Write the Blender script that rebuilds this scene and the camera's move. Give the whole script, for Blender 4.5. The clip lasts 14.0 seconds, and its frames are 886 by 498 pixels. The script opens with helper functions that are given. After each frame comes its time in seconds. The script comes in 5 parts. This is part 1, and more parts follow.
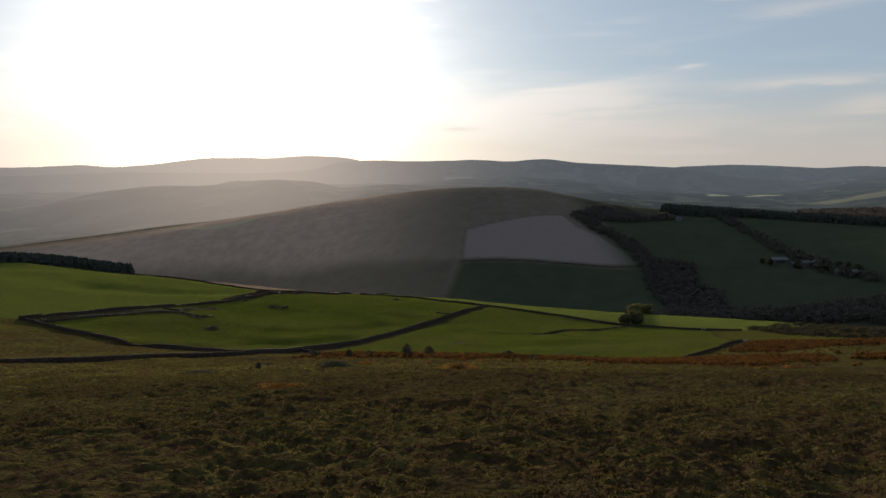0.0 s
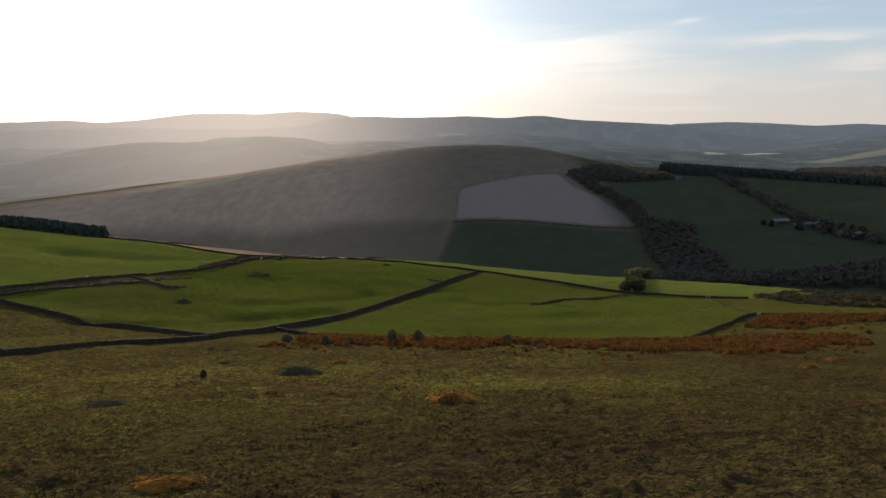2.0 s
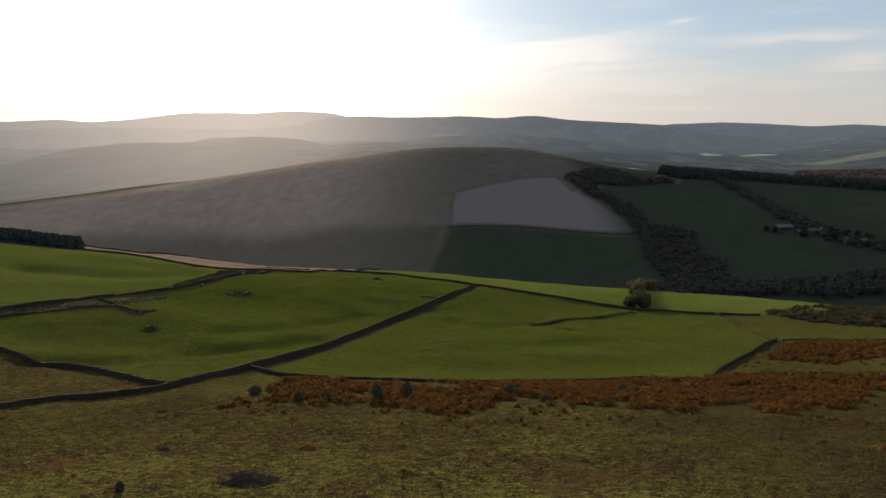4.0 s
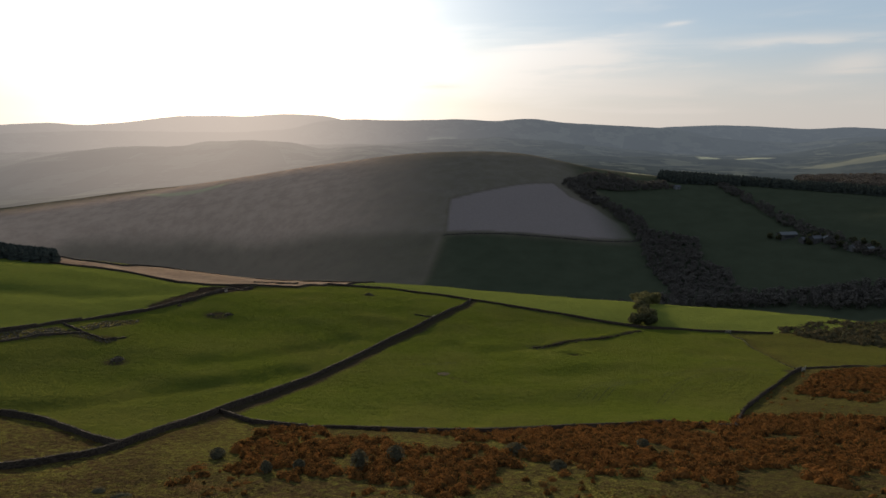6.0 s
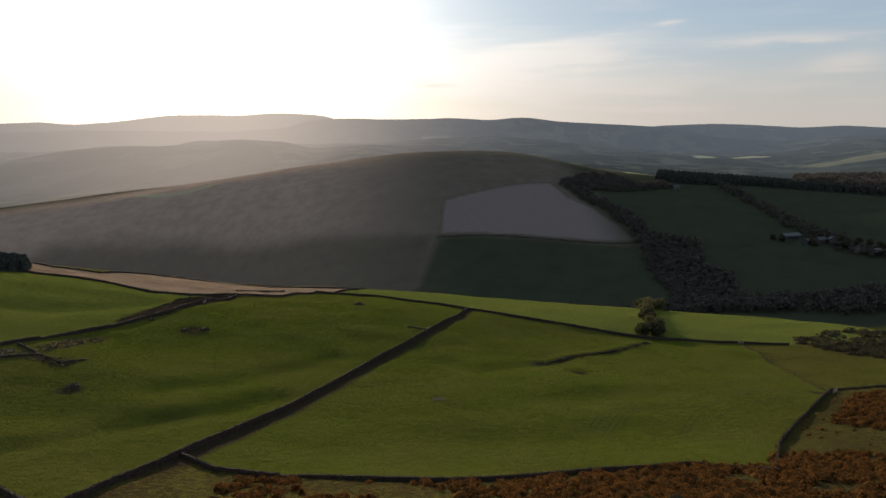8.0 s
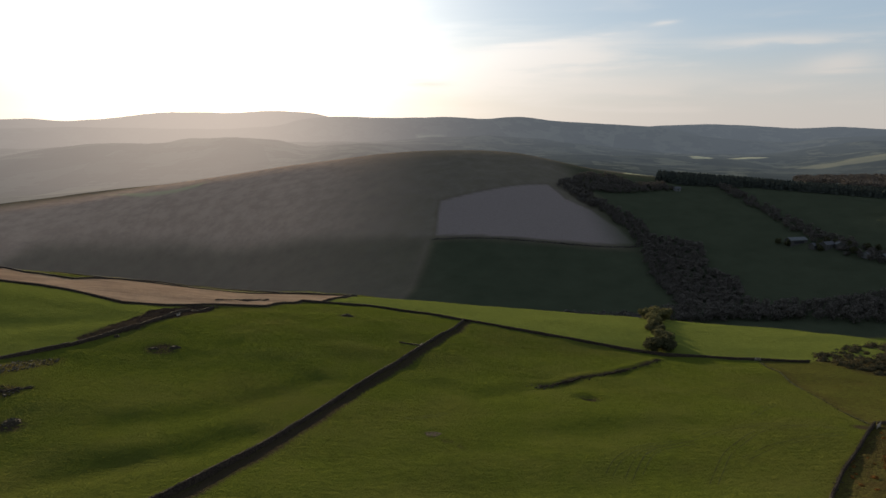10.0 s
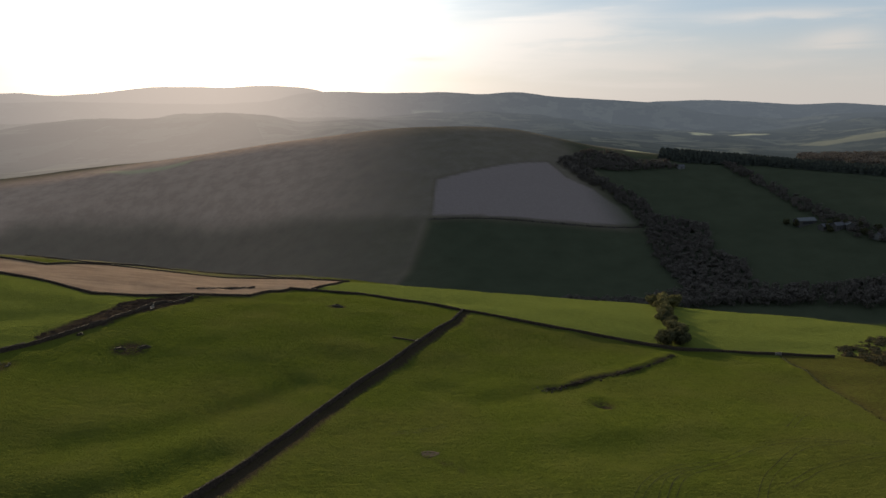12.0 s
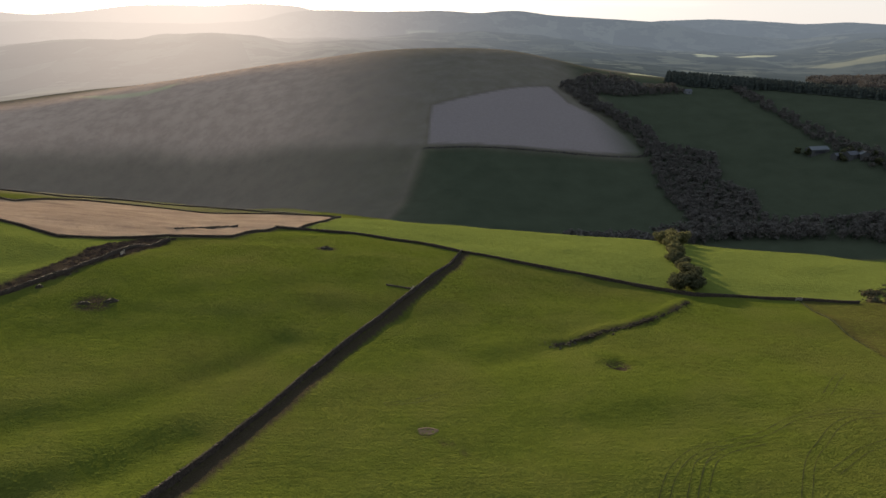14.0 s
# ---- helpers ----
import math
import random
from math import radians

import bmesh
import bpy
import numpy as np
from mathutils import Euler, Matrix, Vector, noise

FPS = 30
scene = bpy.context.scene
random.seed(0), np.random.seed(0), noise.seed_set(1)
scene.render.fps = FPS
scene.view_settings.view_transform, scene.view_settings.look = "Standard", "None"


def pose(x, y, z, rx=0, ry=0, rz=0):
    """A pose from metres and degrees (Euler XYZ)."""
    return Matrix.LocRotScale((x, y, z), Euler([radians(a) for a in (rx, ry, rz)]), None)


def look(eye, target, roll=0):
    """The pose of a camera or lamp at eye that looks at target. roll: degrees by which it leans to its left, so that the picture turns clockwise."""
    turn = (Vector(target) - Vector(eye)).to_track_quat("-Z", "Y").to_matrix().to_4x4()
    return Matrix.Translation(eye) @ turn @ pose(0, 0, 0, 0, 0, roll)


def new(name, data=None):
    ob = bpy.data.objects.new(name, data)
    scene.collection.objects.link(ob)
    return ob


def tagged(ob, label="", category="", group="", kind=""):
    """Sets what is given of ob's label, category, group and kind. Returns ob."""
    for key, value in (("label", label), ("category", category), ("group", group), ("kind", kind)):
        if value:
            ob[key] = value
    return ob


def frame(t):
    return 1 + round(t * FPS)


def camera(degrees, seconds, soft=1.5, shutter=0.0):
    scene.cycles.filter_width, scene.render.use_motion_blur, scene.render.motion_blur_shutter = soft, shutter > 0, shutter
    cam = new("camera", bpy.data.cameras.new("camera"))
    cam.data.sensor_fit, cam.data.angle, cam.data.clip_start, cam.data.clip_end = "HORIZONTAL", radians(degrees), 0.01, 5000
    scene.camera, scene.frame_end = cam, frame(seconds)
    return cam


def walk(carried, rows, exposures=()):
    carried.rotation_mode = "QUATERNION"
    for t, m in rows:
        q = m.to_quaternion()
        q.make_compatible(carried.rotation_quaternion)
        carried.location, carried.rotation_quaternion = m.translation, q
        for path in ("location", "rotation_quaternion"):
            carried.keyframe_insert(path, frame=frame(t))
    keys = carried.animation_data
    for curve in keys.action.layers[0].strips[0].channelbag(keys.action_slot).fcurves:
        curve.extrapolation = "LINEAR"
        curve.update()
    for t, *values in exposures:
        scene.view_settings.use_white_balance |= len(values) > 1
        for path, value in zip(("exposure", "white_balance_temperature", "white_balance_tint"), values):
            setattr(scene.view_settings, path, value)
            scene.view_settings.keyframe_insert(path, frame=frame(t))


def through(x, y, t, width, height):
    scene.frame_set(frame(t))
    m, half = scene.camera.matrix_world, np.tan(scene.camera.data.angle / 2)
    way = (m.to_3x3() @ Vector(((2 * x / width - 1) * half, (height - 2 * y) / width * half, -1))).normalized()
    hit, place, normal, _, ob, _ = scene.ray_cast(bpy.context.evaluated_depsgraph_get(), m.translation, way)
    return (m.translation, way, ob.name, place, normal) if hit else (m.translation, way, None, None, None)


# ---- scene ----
cam = camera(68.6, 14.0)
METRES, EYE, TILT, LEAN, TURN = 160.0, 76.0, -6.8, 0.0, 0.0
ROWS = [
    (0.0, 0.0, 0.0, 0.0, 0.0, 0.0, -0.0),
    (0.5, 0.0009, 0.0354, 0.0054, -0.16, -0.15, -0.04),
    (1.0, 0.002, 0.071, 0.0107, -0.28, -0.75, -0.05),
    (1.5, 0.0028, 0.1079, 0.0155, -0.45, -2.11, -0.04),
    (2.0, 0.0034, 0.1435, 0.0203, -0.61, -3.74, -0.09),
    (2.5, 0.0048, 0.1802, 0.0262, -0.69, -3.92, -0.1),
    (3.0, 0.0057, 0.2162, 0.0369, -0.82, -3.9, -0.11),
    (5.5, 0.0097, 0.376, 0.0898, -1.36, -3.62, -0.1),
    (6.0, 0.0107, 0.4082, 0.0944, -1.46, -3.59, -0.07),
    (6.5, 0.011, 0.4412, 0.0987, -1.6, -3.61, -0.06),
    (7.0, 0.0116, 0.475, 0.1024, -1.74, -3.61, 0.01),
    (7.5, 0.0123, 0.5095, 0.106, -1.86, -3.64, 0.03),
    (8.0, 0.0133, 0.544, 0.1095, -1.99, -3.67, 0.09),
    (8.5, 0.0145, 0.5791, 0.1136, -2.12, -3.73, 0.07),
    (11.0, 0.0172, 0.7667, 0.1367, -2.64, -3.83, -0.27),
    (11.5, 0.0182, 0.8019, 0.1402, -2.71, -4.64, -0.24),
    (12.0, 0.0191, 0.8389, 0.1439, -2.81, -5.85, -0.24),
    (12.5, 0.0194, 0.8746, 0.1484, -2.93, -7.35, -0.22),
    (13.0, 0.0207, 0.9103, 0.1527, -3.01, -9.04, -0.21),
    (13.5, 0.0206, 0.9472, 0.1569, -3.12, -10.75, -0.27),
    (14.0, 0.0212, 0.9835, 0.1605, -3.22, -12.41, -0.22),
]
EXPOSURES = [(0.0, 0.18), (1.0, 0.22), (1.5, 0.36), (2.0, 0.55), (3.0, 0.52), (5.5, 0.38), (7.0, 0.3), (8.5, 0.28), (11.0, 0.36), (12.5, 0.36), (13.0, 0.45), (13.5, 0.77), (14.0, 1.05)]
walk(cam, [(t, pose(0, 0, EYE, TILT, LEAN, TURN) @ pose(METRES * x, METRES * y, METRES * z, 90 + pitch, roll, yaw)) for t, x, y, z, yaw, pitch, roll in ROWS], EXPOSURES)

# ---------------------------------------------------------------- sky and sun
SUN_AZ, SUN_EL = radians(-16.2), radians(9.0)
SUN_DIR = Vector((math.sin(SUN_AZ) * math.cos(SUN_EL), math.cos(SUN_AZ) * math.cos(SUN_EL), math.sin(SUN_EL)))


def nodes_of(tree):
    """Short ways to add nodes and links to a node tree."""
    def add(kind, **sets):
        n = tree.nodes.new(kind)
        if "operation" in sets:
            n.operation = sets["operation"]
        if "use_clamp" in sets:
            n.use_clamp = sets["use_clamp"]
        if "data_type" in sets:
            n.data_type, n.blend_type = sets["data_type"], sets["blend_type"]
        if "interpolation_type" in sets:
            n.interpolation_type = sets["interpolation_type"]
        if "attribute_name" in sets:
            n.attribute_name = sets["attribute_name"]
        return n

    def put(n, **ins):
        for key, value in ins.items():
            slot = n.inputs[int(key[1:])] if key[0] == "i" and key[1:].isdigit() else n.inputs[key.replace("_", " ")]
            if hasattr(value, "is_output"):
                tree.links.new(value, slot)
            else:
                slot.default_value = value
        return n
    return add, put


def math_node(add, put, op, a, b=0.5, c=0.5, clamp=False):
    return put(add("ShaderNodeMath", operation=op, use_clamp=clamp), i0=a, i1=b, i2=c).outputs[0]


def mix_colour(add, put, f, a, b, blend="MIX"):
    n = add("ShaderNodeMix", data_type="RGBA", blend_type=blend)
    put(n, i0=f, i6=a, i7=b)
    return n.outputs[2]


def ramp(add, put, f, lo, hi, a=0.0, b=1.0):
    n = add("ShaderNodeMapRange", interpolation_type="SMOOTHSTEP")
    return put(n, i0=f, i1=lo, i2=hi, i3=a, i4=b).outputs[0]


world = bpy.data.worlds.new("sky")
scene.world = world
world.use_nodes = True
world.node_tree.nodes.clear()
add, put = nodes_of(world.node_tree)
sky = add("ShaderNodeTexSky")
sky.sky_type, sky.sun_disc, sky.sun_elevation, sky.sun_rotation = "NISHITA", False, SUN_EL, SUN_AZ
sky.altitude, sky.air_density, sky.dust_density, sky.ozone_density = 250, 1.0, 0.9, 2.5
way = add("ShaderNodeTexCoord").outputs["Generated"]
toward = put(add("ShaderNodeVectorMath", operation="DOT_PRODUCT"), i0=way, i1=SUN_DIR).outputs["Value"]
toward = math_node(add, put, "MAXIMUM", toward, 0.0)
# thin high cloud, drawn out into streaks
part3 = put(add("ShaderNodeSeparateXYZ"), i0=way)
turned = put(add("ShaderNodeMapping"), Vector=way, Rotation=(0, radians(-4), 0), Scale=(1.0, 1.0, 7.5))
wisps = put(add("ShaderNodeTexNoise"), Vector=turned.outputs[0], Scale=4.6, Detail=7.0, Roughness=0.55, Distortion=0.35).outputs[0]
banks = put(add("ShaderNodeTexNoise"), Vector=turned.outputs[0], Scale=1.7, Detail=2.0).outputs[0]
cover = math_node(add, put, "MULTIPLY", ramp(add, put, wisps, 0.42, 0.74), ramp(add, put, banks, 0.36, 0.60), clamp=True)
az = math_node(add, put, "MULTIPLY", math_node(add, put, "ARCTAN2", part3.outputs[0], part3.outputs[1]), 57.296)
el = math_node(add, put, "MULTIPLY", math_node(add, put, "ARCSINE", part3.outputs[2]), 57.296)
ragged = math_node(add, put, "SUBTRACT", wisps, 0.5)


def cloud_bank(bearing, height, half, deep, lean):
    """A long ragged bank of cloud, by bearing and height in degrees."""
    u = math_node(add, put, "SUBTRACT", az, bearing)
    v = math_node(add, put, "SUBTRACT", math_node(add, put, "SUBTRACT", el, height), math_node(add, put, "MULTIPLY", u, lean))
    v = math_node(add, put, "ADD", v, math_node(add, put, "MULTIPLY", ragged, deep * 5.0))
    u, v = math_node(add, put, "POWER", math_node(add, put, "ABSOLUTE", math_node(add, put, "DIVIDE", u, half)), 2.0), math_node(add, put, "POWER", math_node(add, put, "ABSOLUTE", math_node(add, put, "DIVIDE", v, deep)), 2.0)
    return math_node(add, put, "POWER", 2.718, math_node(add, put, "MULTIPLY", math_node(add, put, "ADD", u, v), -1.0))


cover = math_node(add, put, "MULTIPLY", cover, 0.45)
for bearing, height, half, deep, lean, thick in ((9, 5.9, 10, 1.3, 0.10, 1.0), (15, 3.5, 14, 1.5, 0.0, 0.5), (-27, 7, 12, 5, 0, 0.35), (-5, 14.3, 4.5, 0.5, 0.02, 0.8), (-8, 12.7, 1.3, 0.3, 0, 0.6), (-2.3, 12.6, 1.1, 0.25, 0, 0.6),
                                                 (23, 13.4, 1.3, 0.25, 0, 0.6), (20.5, 8.3, 1.1, 0.2, 0.1, 0.45), (29, 12.2, 5.5, 0.7, 0.0, 0.4), (28, 6.7, 5, 0.5, 0.03, 0.6), (33, 5.0, 2.5, 0.7, 0.05, 0.6)):
    cover = math_node(add, put, "ADD", cover, math_node(add, put, "MULTIPLY", cloud_bank(bearing, height, half, deep, lean), thick), clamp=True)
# sunlit haze round the low sun
tight = math_node(add, put, "POWER", toward, 95.0)
middle = math_node(add, put, "MULTIPLY", math_node(add, put, "POWER", toward, 28.0), 3.8)
wide = math_node(add, put, "POWER", toward, 16.0)
glow = math_node(add, put, "ADD", math_node(add, put, "MULTIPLY", tight, 24.0), math_node(add, put, "ADD", middle, math_node(add, put, "MULTIPLY", wide, 1.6)))
streaks = ramp(add, put, wisps, 0.30, 0.70, 0.88, 1.12)
glow = math_node(add, put, "MULTIPLY", glow, streaks)
warmth = mix_colour(add, put, ramp(add, put, el, 1.0, 7.0), (1.0, 0.86, 0.62, 1), (1.0, 0.94, 0.87, 1))
glow_col = mix_colour(add, put, 1.0, warmth, put(add("ShaderNodeCombineXYZ"), i0=glow, i1=glow, i2=glow).outputs[0], "MULTIPLY")
haze = ramp(add, put, part3.outputs[2], 0.0, 0.15, 0.8, 0.0)
veil = ramp(add, put, cover, 0.0, 1.0, 0.18, 0.85)
clear = mix_colour(add, put, 0.55, sky.outputs[0], (3.4, 4.7, 6.3, 1))
# cloud and haze near the sun are lit from behind
lit = math_node(add, put, "ADD", 1.0, math_node(add, put, "MULTIPLY", math_node(add, put, "POWER", toward, 9.0), 0.8))
cloud = mix_colour(add, put, 1.0, (6.9, 6.5, 6.1, 1), put(add("ShaderNodeCombineXYZ"), i0=lit, i1=lit, i2=lit).outputs[0], "MULTIPLY")
air = mix_colour(add, put, haze, mix_colour(add, put, veil, clear, cloud), mix_colour(add, put, 1.0, cloud, (0.80, 0.765, 0.735, 1), "MULTIPLY"))
# one small grey bar of cloud over the skyline
away = math_node(add, put, "SUBTRACT", 1.0, math_node(add, put, "MULTIPLY", cloud_bank(1.2, 3.7, 1.7, 0.2, 0.03), 0.16))
air = mix_colour(add, put, 1.0, air, put(add("ShaderNodeCombineXYZ"), i0=away, i1=away, i2=away).outputs[0], "MULTIPLY")
total = mix_colour(add, put, 1.0, air, glow_col, "ADD")
background = put(add("ShaderNodeBackground"), Color=total, Strength=0.086)
put(add("ShaderNodeOutputWorld"), Surface=background.outputs[0])

sun = new("sun", bpy.data.lights.new("sun", "SUN"))
sun.data.energy, sun.data.angle, sun.data.color = 4.6, radians(0.6), (1.0, 0.82, 0.58)
sun.matrix_world = look(SUN_DIR * 100, (0, 0, 0))
# ---------------------------------------------------------------- lie of the land
# Heights of the near slope on a coarse grid of 75 to 90 by 60 to 80 m.
GX = np.array([-240, -150, -75, 0, 75, 150, 240.0])
GY = np.array([-60, 0, 60, 120, 180, 240, 300, 380, 450, 520.0])
GZ = np.array([
    [76.5, 78.2, 79.9, 81.6, 83.3, 84.9, 86.5],
    [63.5, 65.2, 66.9, 68.1, 69.4, 70.1, 70.6],
    [50.6, 52.2, 53.9, 56.1, 55.6, 54.8, 54.2],
    [39, 38.7, 38.7, 39.3, 38.1, 37.8, 38],
    [30.3, 26.8, 24.1, 23.8, 21.6, 22.5, 24.1],
    [25.9, 19.2, 12.2, 6, 7.4, 11.3, 12.1],
    [22.4, 14.3, 5.7, -0.9, -3, -4.1, -3.9],
    [17.1, 8.4, -0.5, -7.9, -15.1, -18.8, -17.1],
    [6.9, -1.8, -9.9, -14.8, -20.3, -25.9, -29.2],
    [-15.9, -19.5, -23.8, -28.1, -31.3, -33.9, -37.2]], float)
# Hills beyond it by bearing (degrees from straight ahead): distance of each brow or hollow and its rise above 83 m in degrees.
BEAR = np.array([-36, -26, -16, -8, 0, 8, 16, 24, 36.0])
EDGE_R = np.array([880, 820, 680, 550, 480, 455, 460, 455, 465.0])
EDGE_Z = np.array([-72, -87, -75, -48, -36.6, -34.4, -38.3, -34.6, -34.4])
BROW_R = np.array([1250, 1200, 1130, 1080, 1040, 1020, 1000, 1000, 950.0])
BROW = np.array([-6.4, -5.5, -4.15, -2.95, -2.0, -2.05, -3.45, -4.0, -4.7])
DIP = np.array([-5.4, -4.9, -4.4, -3.5, -2.8, -2.8, -3.3, -4.0, -3.8])
# Ridges of the country beyond, every 3 degrees from -36 to 36, in degrees of rise.
BEYOND = np.arange(-36, 37, 3.0)
HILL = [-3.3, -2.95, -2.2, -1.6, -1.4, -1.35, -1.02, -0.73, -1.0, -1.7, -1.55, -1.7, -1.95, -2.0, -2.0, -2.1, -2.1, -2.2, -2.22, -2.3, -2.3, -2.3, -2.4, -2.15, -1.5]
MID = [-1.9, -1.9, -1.8, -1.7, -1.7, -1.6, -1.5, -1.4, -1.4, -1.3, -1.25, -1.15, -0.95, -0.85, -0.75, -0.88, -1.1, -1.4, -1.65, -1.85, -1.85, -1.8, -1.5, -0.97, -0.72]
CREST = [-0.45, -0.4, -0.33, -0.28, -0.25, -0.28, -0.3, -0.25, 0.0, 0.65, 0.88, 0.87, 0.9, 0.94, 0.8, 0.98, 0.64, 0.5, 0.33, 0.1, -0.5, -0.75, -0.8, -0.45, -0.3]
SKYLINE = [0.2, 0.22, 0.4, 0.3, 0.55, 0.95, 1.08, 1.1, 1.23, 1.12, 0.6, 0.5, 0.5, 0.5, 0.4, 0.4, 0.3, 0.25, 0.2, 0.3, 0.46, 0.38, 0.2, 0.32, 0.16]


def smooth(lo, hi, v):
    u = np.clip((v - lo) / (hi - lo), 0, 1)
    return u * u * (3 - 2 * u)


def weights(q, knots):
    """For each q, the weights of the knots' values in a smooth curve through them."""
    n = len(knots)
    q = np.clip(q, knots[0], knots[-1])
    i = np.clip(np.searchsorted(knots, q, side="right") - 1, 0, n - 2)
    h = knots[i + 1] - knots[i]
    u = (q - knots[i]) / h
    w = np.zeros((len(q), n))
    k = np.arange(len(q))
    np.add.at(w, (k, i), 2 * u**3 - 3 * u**2 + 1)
    np.add.at(w, (k, i + 1), -2 * u**3 + 3 * u**2)
    for j, c in ((i, u**3 - 2 * u**2 + u), (i + 1, u**3 - u**2)):
        a, b = np.maximum(j - 1, 0), np.minimum(j + 1, n - 1)
        s = h * c / (knots[b] - knots[a])
        np.add.at(w, (k, b), s)
        np.add.at(w, (k, a), -s)
    return w


def lattice(ix, iy, seed):
    v = np.sin(ix * 127.1 + iy * 311.7 + seed * 74.7) * 43758.5453
    return v - np.floor(v)


def value_noise(x, y, seed=0):
    ix, iy = np.floor(x), np.floor(y)
    fx, fy = x - ix, y - iy
    ux, uy = fx * fx * (3 - 2 * fx), fy * fy * (3 - 2 * fy)
    a, b = lattice(ix, iy, seed), lattice(ix + 1, iy, seed)
    c, d = lattice(ix, iy + 1, seed), lattice(ix + 1, iy + 1, seed)
    return (a + (b - a) * ux) * (1 - uy) + (c + (d - c) * ux) * uy - 0.5


def fbm(x, y, scale, octaves=3, seed=0):
    out, amp = np.zeros_like(x), 1.0
    for k in range(octaves):
        ca, sa = math.cos(0.6 + k), math.sin(0.6 + k)
        out += amp * value_noise((x * ca - y * sa) / scale, (x * sa + y * ca) / scale, seed + k)
        scale, amp = scale / 2.1, amp * 0.5
    return out


def off_line(px, py, line):
    """Distance of the points from a polyline."""
    best = np.full(len(px), 1e9)
    for (x1, y1), (x2, y2) in zip(line, line[1:]):
        dx, dy = x2 - x1, y2 - y1
        u = np.clip(((px - x1) * dx + (py - y1) * dy) / (dx * dx + dy * dy), 0, 1)
        best = np.minimum(best, np.hypot(px - x1 - u * dx, py - y1 - u * dy))
    return best


# shallow dry gullies in the pasture: line, depth, half-width
GULLIES = [([(-104, 214), (-89, 219), (-80, 228), (-73, 239), (-62, 248), (-50, 256), (-40, 269)], 1.6, 6.0), ([(-74, 269), (-66, 273), (-57, 279), (-50, 289), (-43, 301), (-36, 311), (-31, 322)], 1.15, 6.5),
           ([(12, 326), (24, 315), (36, 320), (52, 333)], 1.2, 7), ([(43, 276), (60, 279), (82, 285), (96, 288)], 0.4, 7), ([(86, 300), (102, 313), (126, 321)], 0.6, 8),
           ([(-120, 372), (-150, 352), (-190, 350)], 1.6, 10), ([(20, 240), (40, 247), (66, 250)], 0.5, 8)]


def near_height(x, y):
    wx, wy = weights(x, GX), weights(y, GY)
    return np.einsum("ki,ij,kj->k", wy, GZ, wx)


def base_height(x, y):
    """The broad lie of the land at arrays x, y."""
    x, y = np.asarray(x, float).ravel(), np.asarray(y, float).ravel()
    r = np.hypot(x, y - 77)
    a = np.degrees(np.arctan2(x, y - 77))
    # behind the viewer both flanks run into one another
    back = smooth(60, 170, np.abs(a))
    w = weights(a, BEAR)
    w = w * (1 - back)[:, None]
    w[:, 0] += back * 0.5
    w[:, -1] += back * 0.5
    g = near_height(x, y)
    ua, va = np.sin(np.radians(a)), np.cos(np.radians(a))
    er, ez = w @ EDGE_R, w @ EDGE_Z
    br = w @ BROW_R
    rise = lambda rr, deg: 83 + rr * np.tan(np.radians(deg))
    fine = np.linspace(-36, 36, 145)
    curves = weights(fine, BEYOND) @ np.array([HILL, MID, CREST, SKYLINE]).T
    hill, mid, crest, top = (np.interp(a, fine, c) * (1 - back) + back * 0.5 * (c[0] + c[-1]) for c in curves.T)
    at = lambda rr: np.full_like(r, rr)
    R = [at(330), at(380), er, er + 105, br - 120, br, br + 380, at(2100), at(2500), at(2900), at(3250), at(3600), at(4050), at(4600), at(5190)]
    hb = rise(br, w @ BROW)
    Z = [near_height(ua * 330, 77 + va * 330), near_height(ua * 380, 77 + va * 380), ez, ez - 33, hb - 17, hb, rise(br + 380, w @ DIP),
         rise(2100, hill), rise(2500, 0.35 * hill + 0.65 * mid - 0.03), rise(2900, mid), rise(3250, np.minimum(mid, crest) - 0.15),
         rise(3600, crest), rise(4050, np.minimum(crest, top) - 0.3), rise(4600, top), at(40)]
    R, Z = np.array(R), np.array(Z)
    d = np.diff(Z, axis=0) / np.diff(R, axis=0)
    m = np.zeros_like(Z)
    m[1:-1] = np.where(d[:-1] * d[1:] > 0, 2 * d[:-1] * d[1:] / (d[:-1] + d[1:] + 1e-9), 0)
    m[0], m[-1] = d[0], d[-1]
    q = np.clip(r, 330, 5189)
    i = np.clip((R <= q).sum(0) - 1, 0, len(R) - 2)
    k = np.arange(len(r))
    h = R[i + 1, k] - R[i, k]
    u = (q - R[i, k]) / h
    far = ((2 * u**3 - 3 * u**2 + 1) * Z[i, k] + (u**3 - 2 * u**2 + u) * h * m[i, k]
           + (-2 * u**3 + 3 * u**2) * Z[i + 1, k] + (u**3 - u**2) * h * m[i + 1, k])
    z = g + (far - g) * smooth(330, 380, r)
    # rolling relief, coarser with distance
    z = z + (fbm(x, y, 520, 3, 5) * 16 + np.abs(fbm(x, y, 230, 4, 6)) * 15 - 3) * smooth(1300, 2000, r) * (1 - 0.6 * smooth(3000, 3500, r))
    z = z + fbm(x, y, 260, 3, 9) * 7 * smooth(900, 1300, r)
    z = z + (fbm(x, y, 42, 2, 3) * 1.4 + fbm(x * 0.4, y, 36, 2, 14) * 2.6) * smooth(170, 250, y) * (1 - smooth(700, 1000, r))
    k = np.nonzero((np.abs(x) < 230) & (y > 170) & (y < 400))[0]
    for line, deep, wide in GULLIES:
        z[k] -= deep * np.exp(-(off_line(x[k], y[k], line) / wide) ** 2)
    return z


